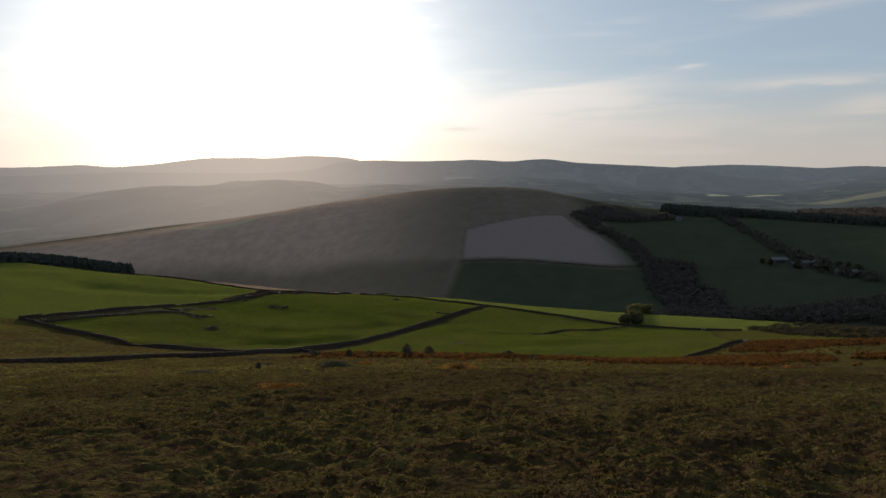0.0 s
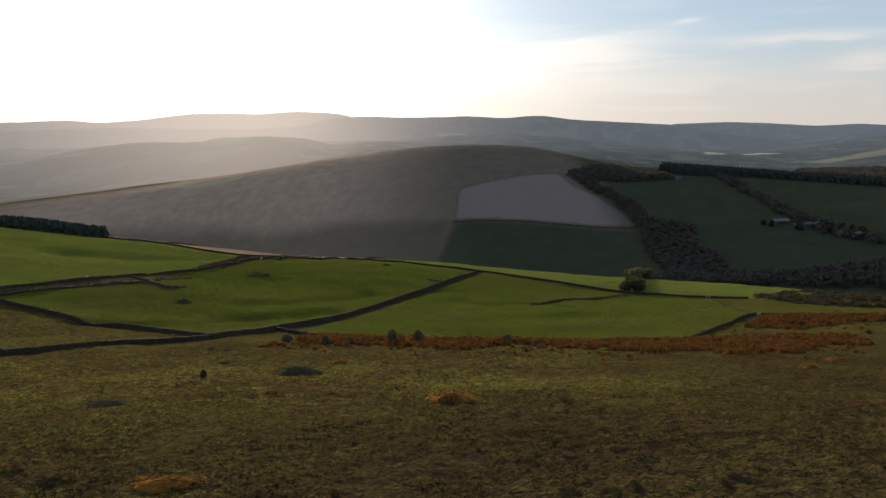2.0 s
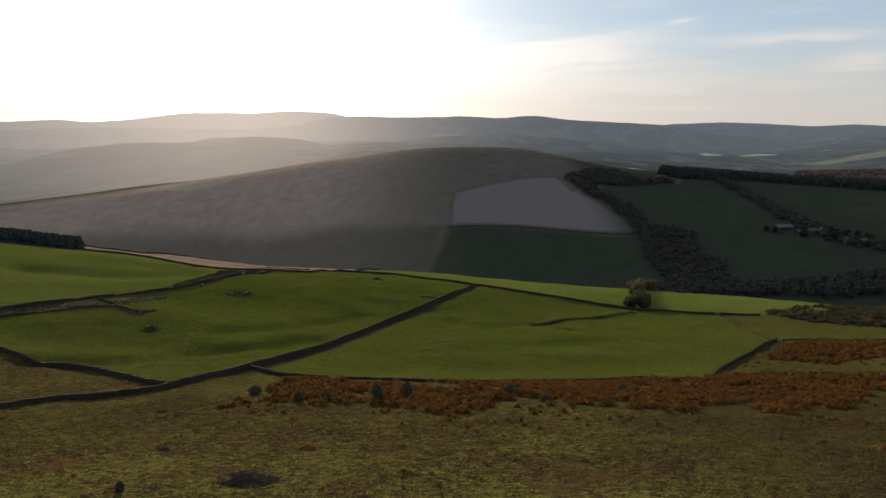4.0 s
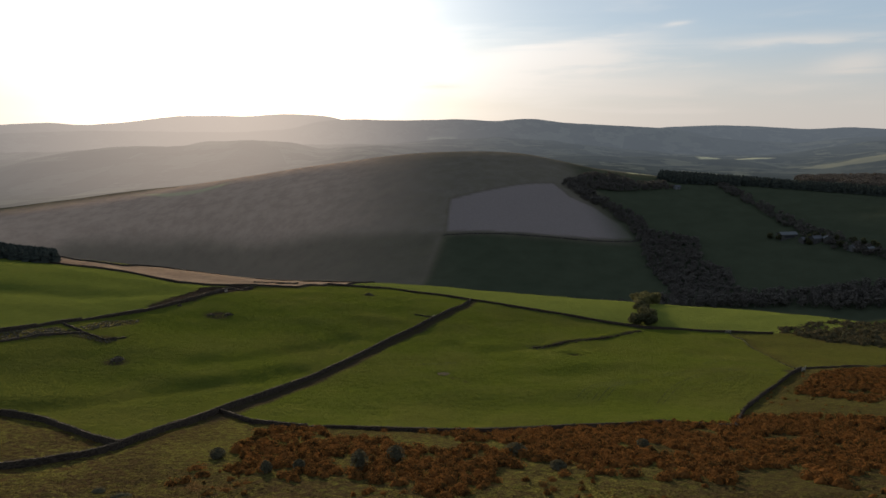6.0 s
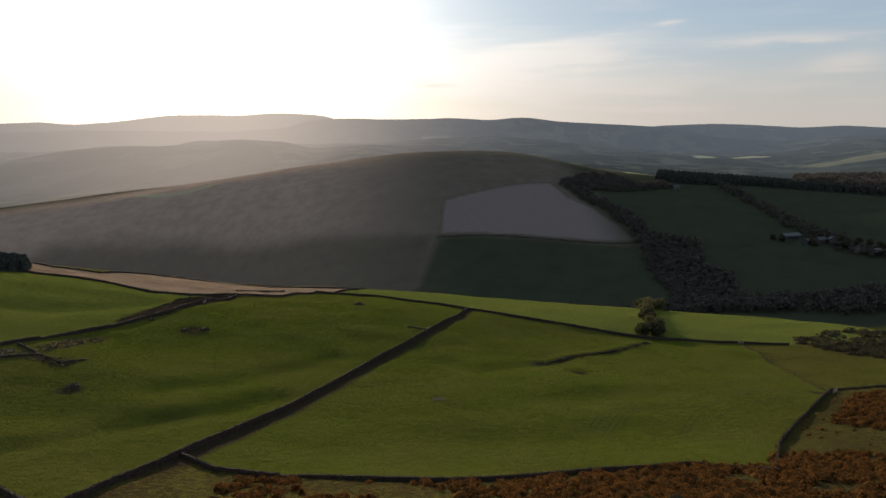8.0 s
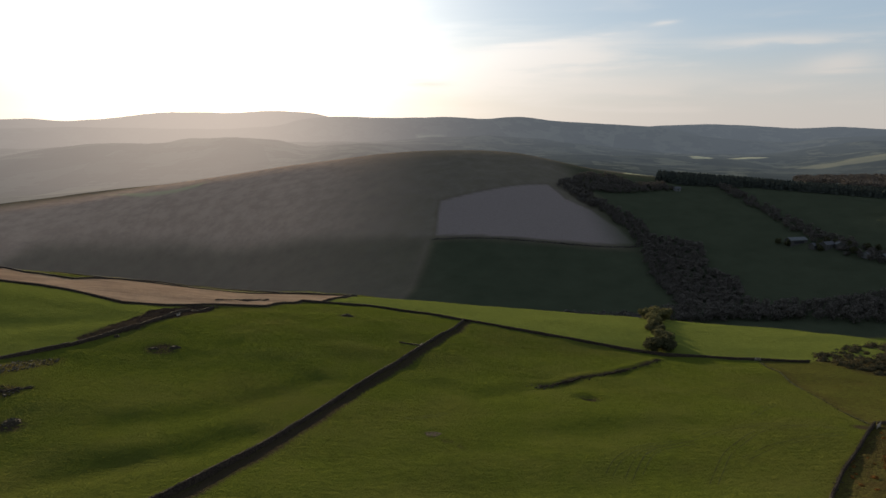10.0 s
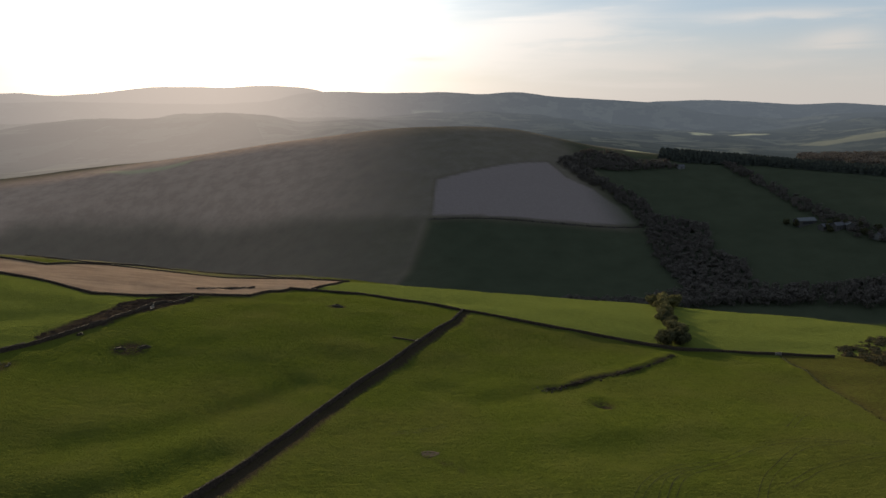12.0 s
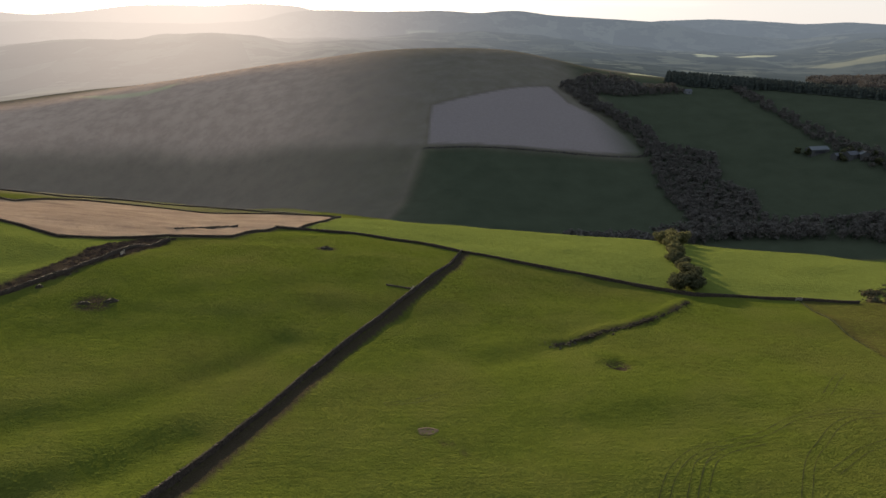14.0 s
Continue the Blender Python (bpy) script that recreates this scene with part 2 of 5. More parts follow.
def tussocks(x, y):
    """Rounded tussocks of the moor, drawn out along the slope, with creases between them."""
    x, y = np.asarray(x, float), np.asarray(y, float)
    u, v = x * 0.62 + fbm(x, y, 5.0, 2, 35) * 1.4, y + fbm(x, y, 4.0, 2, 36) * 1.2
    lumps = np.abs(value_noise(u / 0.8, v / 0.8, 33)) * 0.6 + np.abs(value_noise(u / 0.38, v / 0.38, 34)) * 0.3
    return fbm(x, y, 7.0, 2, 31) * 0.5 + (lumps - 0.18) * (0.9 + 1.5 * np.clip(fbm(x, y, 11.0, 2, 37) + 0.25, 0, 0.6))


def ground_at(x, y):
    return float(base_height([x], [y])[0])

# ---------------------------------------------------------------- materials
def material(name):
    m = bpy.data.materials.new(name)
    m.use_nodes = True
    m.node_tree.nodes.clear()
    a, p = nodes_of(m.node_tree)
    return m, a, p


def finish(a, p, colour, rough, bump=None, strength=0.5, distance=0.1, **more):
    n = p(a("ShaderNodeBsdfPrincipled"), Base_Color=colour, Roughness=rough, Specular_IOR_Level=0.08 if rough > 0.8 else 0.4, **more)
    if bump is not None:
        p(n, Normal=p(a("ShaderNodeBump"), Height=bump, Strength=strength, Distance=distance).outputs[0])
    p(a("ShaderNodeOutputMaterial"), Surface=n.outputs[0])


def grain(a, p, vec, scale, detail=4.0, rough=0.6):
    return p(a("ShaderNodeTexNoise"), Vector=vec, Scale=scale, Detail=detail, Roughness=rough).outputs[0]


def moor_colour(a, p, pos):
    """Rough moor: brown heather and dead grass with mossy green between."""
    big, fine = grain(a, p, pos, 0.045), grain(a, p, pos, 3.1, 4)
    patch = p(a("ShaderNodeTexNoise"), Vector=p(a("ShaderNodeMapping"), Vector=pos, Scale=(0.75, 1.25, 1)).outputs[0], Scale=0.9, Detail=7.0, Roughness=0.65).outputs[0]
    heather = mix_colour(a, p, ramp(a, p, fine, 0.28, 0.72), (0.019, 0.013, 0.007, 1), (0.074, 0.049, 0.025, 1))
    moss = mix_colour(a, p, ramp(a, p, fine, 0.28, 0.72), (0.040, 0.038, 0.010, 1), (0.165, 0.150, 0.036, 1))
    c = mix_colour(a, p, ramp(a, p, math_node(a, p, "ADD", math_node(a, p, "MULTIPLY", patch, 0.75), math_node(a, p, "MULTIPLY", big, 0.35)), 0.46, 0.66), heather, moss)
    return mix_colour(a, p, ramp(a, p, grain(a, p, pos, 0.11, 5), 0.56, 0.72), c, (0.080, 0.045, 0.019, 1))


def grass_colour(a, p, pos):
    """Grazed pasture."""
    big, mid, fine = grain(a, p, pos, 0.045), grain(a, p, pos, 0.42, 5), grain(a, p, pos, 3.1, 4)
    c = mix_colour(a, p, mid, (0.038, 0.049, 0.008, 1), (0.089, 0.102, 0.016, 1))
    c = mix_colour(a, p, ramp(a, p, big, 0.42, 0.68), c, (0.073, 0.080, 0.016, 1))
    # broad stretches where old dead grass stands among the green
    c = mix_colour(a, p, ramp(a, p, grain(a, p, pos, 0.013, 4), 0.44, 0.64, 0.0, 0.5), c, mix_colour(a, p, mid, (0.046, 0.045, 0.012, 1), (0.090, 0.086, 0.022, 1)))
    return mix_colour(a, p, ramp(a, p, fine, 0.54, 0.76, 0.0, 0.75), c, (0.022, 0.029, 0.004, 1))


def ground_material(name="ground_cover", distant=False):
    """Land cover by kind of ground. The distant backdrop of hills, over a mile off, also has the pale haze before it
    painted in as emission.
    """
    m, a, p = material(name)
    pos = a("ShaderNodeNewGeometry").outputs["Position"]
    at = lambda n: a("ShaderNodeAttribute", attribute_name=n).outputs["Fac"]
    big, mid, fine = grain(a, p, pos, 0.045), grain(a, p, pos, 0.42, 5), grain(a, p, pos, 3.1, 4)
    rusty = moor_colour(a, p, pos)
    grass = grass_colour(a, p, pos)
    # dark heather of the near moor; rightward it also paints in lens vignetting
    rusty = mix_colour(a, p, math_node(a, p, "MULTIPLY", at("ling_vignette"), 0.66), rusty, mix_colour(a, p, fine, (0.016, 0.011, 0.007, 1), (0.046, 0.031, 0.018, 1)))
    # a lighter green carries the stronger sun on some fields in their colour
    grass = mix_colour(a, p, at("sun_tint"), grass, mix_colour(a, p, mid, (0.072, 0.088, 0.018, 1), (0.120, 0.136, 0.032, 1)))
    c = mix_colour(a, p, at("pasture"), rusty, grass)
    # bare stubble, ploughed soil, far heath and far fields
    rows = p(a("ShaderNodeTexNoise"), Vector=p(a("ShaderNodeMapping"), Vector=pos, Rotation=(0, 0, 0.25), Scale=(0.03, 0.22, 0)).outputs[0], Scale=1.0, Detail=5.0).outputs[0]
    straw = mix_colour(a, p, ramp(a, p, math_node(a, p, "ADD", math_node(a, p, "MULTIPLY", rows, 0.5), math_node(a, p, "MULTIPLY", big, 0.5)), 0.30, 0.70), (0.150, 0.105, 0.076, 1), (0.275, 0.198, 0.136, 1))
    c = mix_colour(a, p, at("stubble"), c, straw)
    soil = mix_colour(a, p, mid, (0.150, 0.124, 0.116, 1), (0.215, 0.178, 0.166, 1))
    c = mix_colour(a, p, at("ploughed"), c, soil)
    heath = mix_colour(a, p, big, (0.094, 0.080, 0.064, 1), (0.165, 0.140, 0.112, 1))
    mottle = ramp(a, p, grain(a, p, pos, 0.055, 7, 0.68), 0.34, 0.66)
    heath = mix_colour(a, p, mottle, heath, mix_colour(a, p, 0.5, heath, (0.100, 0.088, 0.060, 1)))
    c = mix_colour(a, p, at("heath"), c, heath)
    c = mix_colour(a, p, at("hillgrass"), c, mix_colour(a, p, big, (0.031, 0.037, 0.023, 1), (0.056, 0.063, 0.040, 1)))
    # the sun's glare over the left hillside, put into a paler ground colour
    glare_ground = mix_colour(a, p, math_node(a, p, "ADD", math_node(a, p, "MULTIPLY", grain(a, p, pos, 0.016, 6, 0.65), 0.5), math_node(a, p, "MULTIPLY", mottle, 0.5)), (0.285, 0.205, 0.155, 1), (0.45, 0.33, 0.25, 1))
    c = mix_colour(a, p, at("glare_ground"), c, glare_ground)
    cells = p(a("ShaderNodeTexVoronoi"), Vector=p(a("ShaderNodeMapping"), Vector=pos, Rotation=(0, 0, 0.4), Scale=(1, 0.55, 0)).outputs[0], Scale=0.0075, Randomness=0.9)
    tone = p(a("ShaderNodeSeparateColor"), i0=cells.outputs["Color"]).outputs[0]
    field = mix_colour(a, p, ramp(a, p, tone, 0.1, 0.95), (0.036, 0.042, 0.032, 1), (0.095, 0.098, 0.068, 1))
    field = mix_colour(a, p, ramp(a, p, grain(a, p, pos, 0.009, 10, 0.66), 0.46, 0.54), field, mix_colour(a, p, big, (0.014, 0.018, 0.014, 1), (0.038, 0.044, 0.032, 1)))
    c = mix_colour(a, p, at("farland"), c, field)
    # sunlight on strips of far field, painted as pale ground
    c = mix_colour(a, p, at("sunlit_meadow"), c, (0.42, 0.40, 0.23, 1))
    # dark ground: bare soil, and deepened shadow painted beside the long wall
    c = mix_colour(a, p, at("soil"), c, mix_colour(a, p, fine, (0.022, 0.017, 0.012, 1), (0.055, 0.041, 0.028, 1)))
    hoof = grain(a, p, pos, 1.9, 3, 0.6)
    # narrow terraces trodden by sheep along the slope
    trod = p(a("ShaderNodeTexNoise"), Vector=p(a("ShaderNodeMapping"), Vector=pos, Rotation=(0, 0, -0.12), Scale=(0.16, 0.75, 0.3)).outputs[0], Scale=1.0, Detail=4.0, Roughness=0.6, Distortion=0.4).outputs[0]
    relief = math_node(a, p, "ADD", math_node(a, p, "MULTIPLY", mid, 0.7), math_node(a, p, "ADD", math_node(a, p, "MULTIPLY", hoof, 0.5), math_node(a, p, "ADD", math_node(a, p, "MULTIPLY", fine, 0.3), math_node(a, p, "MULTIPLY", math_node(a, p, "MULTIPLY", trod, at("pasture")), 0.5))))
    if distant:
        # painted haze: a warm glow on the sun's side, bluish elsewhere
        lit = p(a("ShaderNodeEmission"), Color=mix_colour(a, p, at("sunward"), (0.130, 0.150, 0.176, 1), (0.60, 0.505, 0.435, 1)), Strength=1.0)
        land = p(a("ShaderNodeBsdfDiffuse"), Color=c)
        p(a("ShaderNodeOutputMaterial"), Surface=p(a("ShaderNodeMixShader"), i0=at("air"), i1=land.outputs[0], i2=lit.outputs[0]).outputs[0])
    else:
        d = p(a("ShaderNodeBsdfDiffuse"), Color=c, Normal=p(a("ShaderNodeBump"), Height=relief, Strength=1.0, Distance=1.0).outputs[0])
        p(a("ShaderNodeOutputMaterial"), Surface=d.outputs[0])
    return m


def stone_material(name, dark, light, lichen=0.35):
    m, a, p = material(name)
    pos = a("ShaderNodeNewGeometry").outputs["Position"]
    v = p(a("ShaderNodeTexVoronoi"), Vector=p(a("ShaderNodeMapping"), Vector=pos, Scale=(1, 1, 1.9)).outputs[0], Scale=2.4)
    tone = p(a("ShaderNodeSeparateColor"), i0=v.outputs["Color"]).outputs[0]
    c = mix_colour(a, p, tone, (*dark, 1), (*light, 1))
    c = mix_colour(a, p, ramp(a, p, grain(a, p, pos, 0.9, 5), 0.5, 0.72, 0.0, lichen), c, (0.17, 0.17, 0.10, 1))
    finish(a, p, c, 0.92, math_node(a, p, "SUBTRACT", grain(a, p, pos, 6.0), math_node(a, p, "MULTIPLY", v.outputs["Distance"], 1.3)), 0.8, 0.12)
    return m


def leaf_material(name, low, high, extra=None, share=0.5, through=0.25):
    """Leaves: colour by leaf clump, with light coming through."""
    m, a, p = material(name)
    geo = a("ShaderNodeNewGeometry")
    c = mix_colour(a, p, geo.outputs["Random Per Island"], (*low, 1), (*high, 1))
    if extra:
        spot = grain(a, p, geo.outputs["Position"], 0.55, 4)
        mixed = math_node(a, p, "ADD", spot, math_node(a, p, "MULTIPLY", geo.outputs["Random Per Island"], 0.25))
        c = mix_colour(a, p, ramp(a, p, mixed, 0.62 - share * 0.3, 0.82 - share * 0.3), c, (*extra, 1))
    d = p(a("ShaderNodeBsdfDiffuse"), Color=c)
    t = p(a("ShaderNodeBsdfTranslucent"), Color=c)
    p(a("ShaderNodeOutputMaterial"), Surface=p(a("ShaderNodeMixShader"), i0=through, i1=d.outputs[0], i2=t.outputs[0]).outputs[0])
    return m


def plain_material(name, dark, light, rough, scale=1.5, bump=0.3, metal=0.0):
    m, a, p = material(name)
    pos = a("ShaderNodeNewGeometry").outputs["Position"]
    n1, n2 = grain(a, p, pos, scale, 5), grain(a, p, pos, scale * 9, 3)
    c = mix_colour(a, p, math_node(a, p, "ADD", math_node(a, p, "MULTIPLY", n1, 0.7), math_node(a, p, "MULTIPLY", n2, 0.3)), (*dark, 1), (*light, 1))
    finish(a, p, c, rough, n2, bump, 0.03, Metallic=metal)
    return m


GROUND = ground_material()
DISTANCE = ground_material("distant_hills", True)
WALL_STONE = stone_material("dry_stone", (0.024, 0.018, 0.014), (0.064, 0.048, 0.036), 0.08)
HEAP_STONE = stone_material("field_stone", (0.034, 0.029, 0.021), (0.088, 0.076, 0.056), 0.25)
EARTH = plain_material("dark_earth", (0.016, 0.013, 0.009), (0.046, 0.036, 0.023), 0.95, 0.8, 0.8)
GORSE = leaf_material("gorse_leaf", (0.026, 0.019, 0.008), (0.088, 0.050, 0.018), (0.175, 0.078, 0.024), 0.42, 0.35)
GORSE_BRIGHT = leaf_material("gorse_flower", (0.050, 0.030, 0.010), (0.150, 0.078, 0.024), (0.270, 0.128, 0.034), 0.5, 0.4)
GORSE_DULL = leaf_material("bush_leaf", (0.044, 0.040, 0.026), (0.108, 0.098, 0.062), None, 0.5, 0.3)
SCRUB = leaf_material("scrub_twig", (0.030, 0.031, 0.018), (0.088, 0.084, 0.050), (0.080, 0.062, 0.034), 0.25, 0.3)
BROADLEAF = leaf_material("tree_leaf", (0.034, 0.034, 0.018), (0.084, 0.086, 0.046), (0.088, 0.086, 0.046), 0.25, 0.36)
# paler copy of the tree leaf, with sunlight put into its colour
LEAF_IN_SUN = leaf_material("sunlit_leaf", (0.066, 0.068, 0.032), (0.150, 0.145, 0.066), (0.150, 0.134, 0.060), 0.25, 0.45)
NEEDLE = leaf_material("conifer_needle", (0.028, 0.032, 0.028), (0.056, 0.062, 0.052), None, 0.5, 0.15)
WOODLAND = leaf_material("woodland_leaf", (0.070, 0.062, 0.056), (0.118, 0.104, 0.090), None, 0.5, 0.28)
HEATH_LEAF = leaf_material("heath_leaf", (0.022, 0.016, 0.013), (0.060, 0.044, 0.035), None, 0.5, 0.1)
BARK = plain_material("bark", (0.035, 0.028, 0.020), (0.095, 0.078, 0.058), 0.9, 3.0, 0.7)


def moor_grass_material():
    """Blades in the colours of the ground that they grow on."""
    m, a, p = material("moor_grass")
    geo = a("ShaderNodeNewGeometry")
    c = moor_colour(a, p, geo.outputs["Position"])
    c = mix_colour(a, p, math_node(a, p, "MULTIPLY", geo.outputs["Random Per Island"], 0.55), c, (0.105, 0.090, 0.030, 1))
    # blades darken towards the start and the right, as the ground below does
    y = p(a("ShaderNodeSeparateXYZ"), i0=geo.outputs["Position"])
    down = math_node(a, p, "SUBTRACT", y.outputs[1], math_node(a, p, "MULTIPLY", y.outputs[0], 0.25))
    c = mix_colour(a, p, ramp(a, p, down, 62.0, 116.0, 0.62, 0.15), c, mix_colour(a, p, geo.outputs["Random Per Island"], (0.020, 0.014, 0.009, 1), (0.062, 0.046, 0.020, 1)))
    d, t = p(a("ShaderNodeBsdfDiffuse"), Color=c), p(a("ShaderNodeBsdfTranslucent"), Color=c)
    p(a("ShaderNodeOutputMaterial"), Surface=p(a("ShaderNodeMixShader"), i0=0.58, i1=d.outputs[0], i2=t.outputs[0]).outputs[0])
    return m


DRY_GRASS = moor_grass_material()


def pasture_grass_material():
    """Tufts in the green of the pasture, some of them rank and yellowish."""
    m, a, p = material("pasture_tuft")
    geo = a("ShaderNodeNewGeometry")
    c = mix_colour(a, p, math_node(a, p, "MULTIPLY", geo.outputs["Random Per Island"], 0.45), grass_colour(a, p, geo.outputs["Position"]), (0.100, 0.112, 0.020, 1))
    p(a("ShaderNodeOutputMaterial"), Surface=p(a("ShaderNodeBsdfDiffuse"), Color=c).outputs[0])
    return m


PASTURE_TUFT = pasture_grass_material()
LIMEWASH = plain_material("limewash", (0.09, 0.09, 0.09), (0.17, 0.17, 0.17), 0.85, 0.6)
FARM_STONE = plain_material("farm_stone", (0.045, 0.042, 0.04), (0.09, 0.085, 0.08), 0.9, 0.7)
SLATE = plain_material("slate_roof", (0.045, 0.045, 0.05), (0.10, 0.10, 0.11), 0.85, 0.5)
TIN = plain_material("grey_sheet_roof", (0.07, 0.075, 0.08), (0.13, 0.135, 0.14), 0.85, 0.4)
DARK_GAP = plain_material("dark_doorway", (0.010, 0.010, 0.011), (0.022, 0.022, 0.024), 0.8)
TRODDEN = plain_material("trodden_soil", (0.048, 0.034, 0.020), (0.120, 0.088, 0.055), 0.95, 1.2, 0.6)
RUT = plain_material("rutted_turf", (0.014, 0.017, 0.004), (0.030, 0.034, 0.007), 0.95, 0.8)
TIMBER = plain_material("weathered_timber", (0.16, 0.14, 0.11), (0.34, 0.31, 0.27), 0.85, 4.0)

# ---------------------------------------------------------------- building helpers
def part(name, bm, mat, parent=None, label="", m=None):
    """Links a bmesh as one mesh object, under parent if there is one."""
    me = bpy.data.meshes.new(name)
    bm.to_mesh(me)
    bm.free()
    me.materials.append(mat)
    ob = new(name, me)
    if parent is not None:
        ob.parent = parent
    if m is not None:
        ob.matrix_basis = m
    return tagged(ob, label)


def mesh_object(name, verts, faces, mat, parent=None):
    me = bpy.data.meshes.new(name)
    me.from_pydata([tuple(v) for v in verts], [], faces)
    me.materials.append(mat)
    ob = new(name, me)
    if parent is not None:
        ob.parent = parent
    return ob


def holder(name, x, y, z=None, turn=0.0, label="", category="", group="", kind=""):
    e = new(name)
    e.matrix_basis = pose(x, y, ground_at(x, y) if z is None else z, 0, 0, turn)
    return tagged(e, label, category, group, kind)


def inside(px, py, poly):
    """Which of the points lie in the polygon."""
    res = np.zeros(len(px), bool)
    for (x1, y1), (x2, y2) in zip(poly, poly[1:] + poly[:1]):
        if y1 != y2:
            c = (y1 > py) != (y2 > py)
            res ^= c & (px < (x2 - x1) * (py - y1) / (y2 - y1) + x1)
    return res


# ---------------------------------------------------------------- lines of the plan
MAIN_WALL = [(-57, 184), (-53.7, 202), (-48.7, 221), (-44.2, 235), (-39.7, 248), (-34.2, 264), (-28.5, 280), (-22.0, 302), (-13.6, 325.4), (-2.9, 351.5), (8.3, 379), (20.8, 409), (28, 435)]
EAST_WALL = [(28, 435), (48, 424), (71, 411), (92, 403), (114, 394)]
WEST_WALL = [(28, 435), (9, 450), (-13, 459), (-29, 463), (-41, 467), (-61, 471)]
STUBBLE_WALL = [(-61, 471), (-67, 450), (-73, 435), (-97, 427), (-115, 416), (-132, 407), (-154, 422), (-168, 428), (-200, 440), (-240, 456), (-300, 472)]
LOBE_WALL = [(-50, 471), (-44, 486), (-40, 512), (-37, 545), (-56, 560), (-76, 568), (-91, 570)]
CROSS_WALL = [(-101, 446), (-95, 454), (-88, 465), (-80, 472)]
BAND_WALL = [(-165, 248), (-153, 262), (-149, 274), (-139, 288), (-132, 304), (-119, 325), (-112, 341), (-106, 360), (-101.5, 376), (-101, 398), (-95, 421)]
FOLD_WALL = [(-131, 299), (-118, 288), (-108, 282), (-104, 288)]
RIGHT_WALL = [(114, 394), (118, 392), (140, 391), (160, 390), (180, 383)]
DIAG_WALL = [(160, 389), (145, 333), (136, 298), (131, 277)]
GORSE_TOP_WALL = [(192, 297), (168, 292), (148, 285), (134, 279)]
GORSE_WALL = [(132, 278), (115, 260), (101, 246), (89, 232), (81, 219), (75, 209)]
FOOT_WALL = [(-50, 219), (-39, 210), (-26, 206), (-9, 205), (8, 204), (21, 207), (42, 214), (60, 216), (75, 209)]
CORNER_WALL = [(-57, 184), (-66, 190), (-83, 204), (-96, 210), (-117, 221), (-135, 231), (-165, 248)]
LOW_WALL = [(-57, 184), (-60, 178), (-66, 173), (-74, 168), (-79, 160), (-82, 151), (-95, 136), (-120, 122)]
FAR_WALLS = [
    [(-91, 570), (-112, 568), (-132, 566), (-150, 566), (-165, 558), (-188, 545), (-196, 525), (-205, 507), (-240, 520), (-300, 560)],
    [(-300, 640), (-262, 590), (-227, 590), (-206, 592), (-188, 607), (-158, 626), (-120, 618), (-37, 545)],
]
BANK = [(48, 333), (60, 338), (73, 346), (90, 360), (100, 369), (110, 381)]
PASTURE = CORNER_WALL[:6][::-1] + [(-49.5, 221)] + FOOT_WALL[1:] + GORSE_WALL[::-1][1:] + DIAG_WALL[::-1] + [(180, 384), (300, 395), (420, 450), (420, 560),
    (100, 570), (-10, 575), (-37, 545), (-40, 512), (-44, 486), (-50, 471)] + STUBBLE_WALL + [(-480, 560), (-480, 240), (-165, 248)]
STUBBLE = STUBBLE_WALL + FAR_WALLS[0][::-1] + LOBE_WALL[::-1][1:]
STRIPS = [(-480, 480)] + FAR_WALLS[0][::-1] + [(-37, 545), (10, 560), (-20, 640), (-150, 700), (-320, 820), (-480, 820)]
PLOUGHED = [(24, 805), (31, 880), (72, 893), (120, 910), (170, 925), (184, 886), (209, 862), (228, 817), (235, 777), (160, 782), (104, 789)]
SLOPE_FIELDS = [[(-40, 600), (250, 600), (236, 765), (160, 776), (104, 783), (22, 799), (0, 700)], [(215, 930), (238, 880), (262, 800), (330, 700), (700, 640), (700, 760), (560, 850), (440, 940), (360, 965), (300, 960)],
                [(300, 730), (300, 640), (420, 600), (520, 640), (480, 720), (390, 700)],
                [(120, 505), (230, 490), (330, 470), (520, 440), (640, 640), (420, 640), (240, 640), (120, 600)]]
# far fields with sunlight painted on as a pale colour: outline, strength
SUNLIT_MEADOWS = [([(364, 1220), (440, 1290), (405, 1172), (310, 1060)], 0.9), ([(881, 2176), (930, 2122), (857, 1979), (826, 2026)], 1.0), ([(986, 2129), (1121, 2138), (1071, 2063), (941, 2028)], 1.0),
           ([(-490, 1165), (-411, 1128), (-360, 1119), (-318, 1135), (-327, 1112), (-359, 1102), (-413, 1110)], 0.6), ([(10, 3440), (150, 3420), (140, 3330), (20, 3350)], 0.6),
           ([(951, 1701), (1017, 1740), (1100, 1754), (1250, 1800), (1300, 1700), (1157, 1640), (1123, 1626), (1041, 1643), (975, 1647)], 0.3)]
SCRUB_SLOPE = [(18, 803), (-54, 837), (-133, 882), (-322, 975), (-436, 998), (-505, 998), (-600, 900), (-400, 640), (-40, 590), (0, 700)]
ROUGH_STRIP = [(-118.5, 339), (-116.5, 354), (-113.5, 378), (-112, 407), (-106, 423), (-94, 424), (-95, 407), (-96.5, 387), (-104, 359), (-111, 345), (-114, 339)]
RUBBLE = [[(-125, 297), (-123, 311), (-112, 319), (-111, 313), (-119, 293)], [(-136, 283), (-131, 294), (-115, 287), (-104, 288), (-106, 279), (-124, 284), (-130, 275)],
          [(-165, 246), (-153, 260), (-149, 272), (-138, 287), (-131, 294), (-126, 290), (-131, 280), (-142, 266), (-146, 256), (-157, 242)]]
SCAR = [(9, 271), (13, 267), (17, 263)]
ROUGH_CORNER = [(76, 205), (89, 232), (101, 246), (115, 260), (132, 276), (113, 243), (123, 230), (170, 242), (220, 245), (220, 212), (92, 210)]
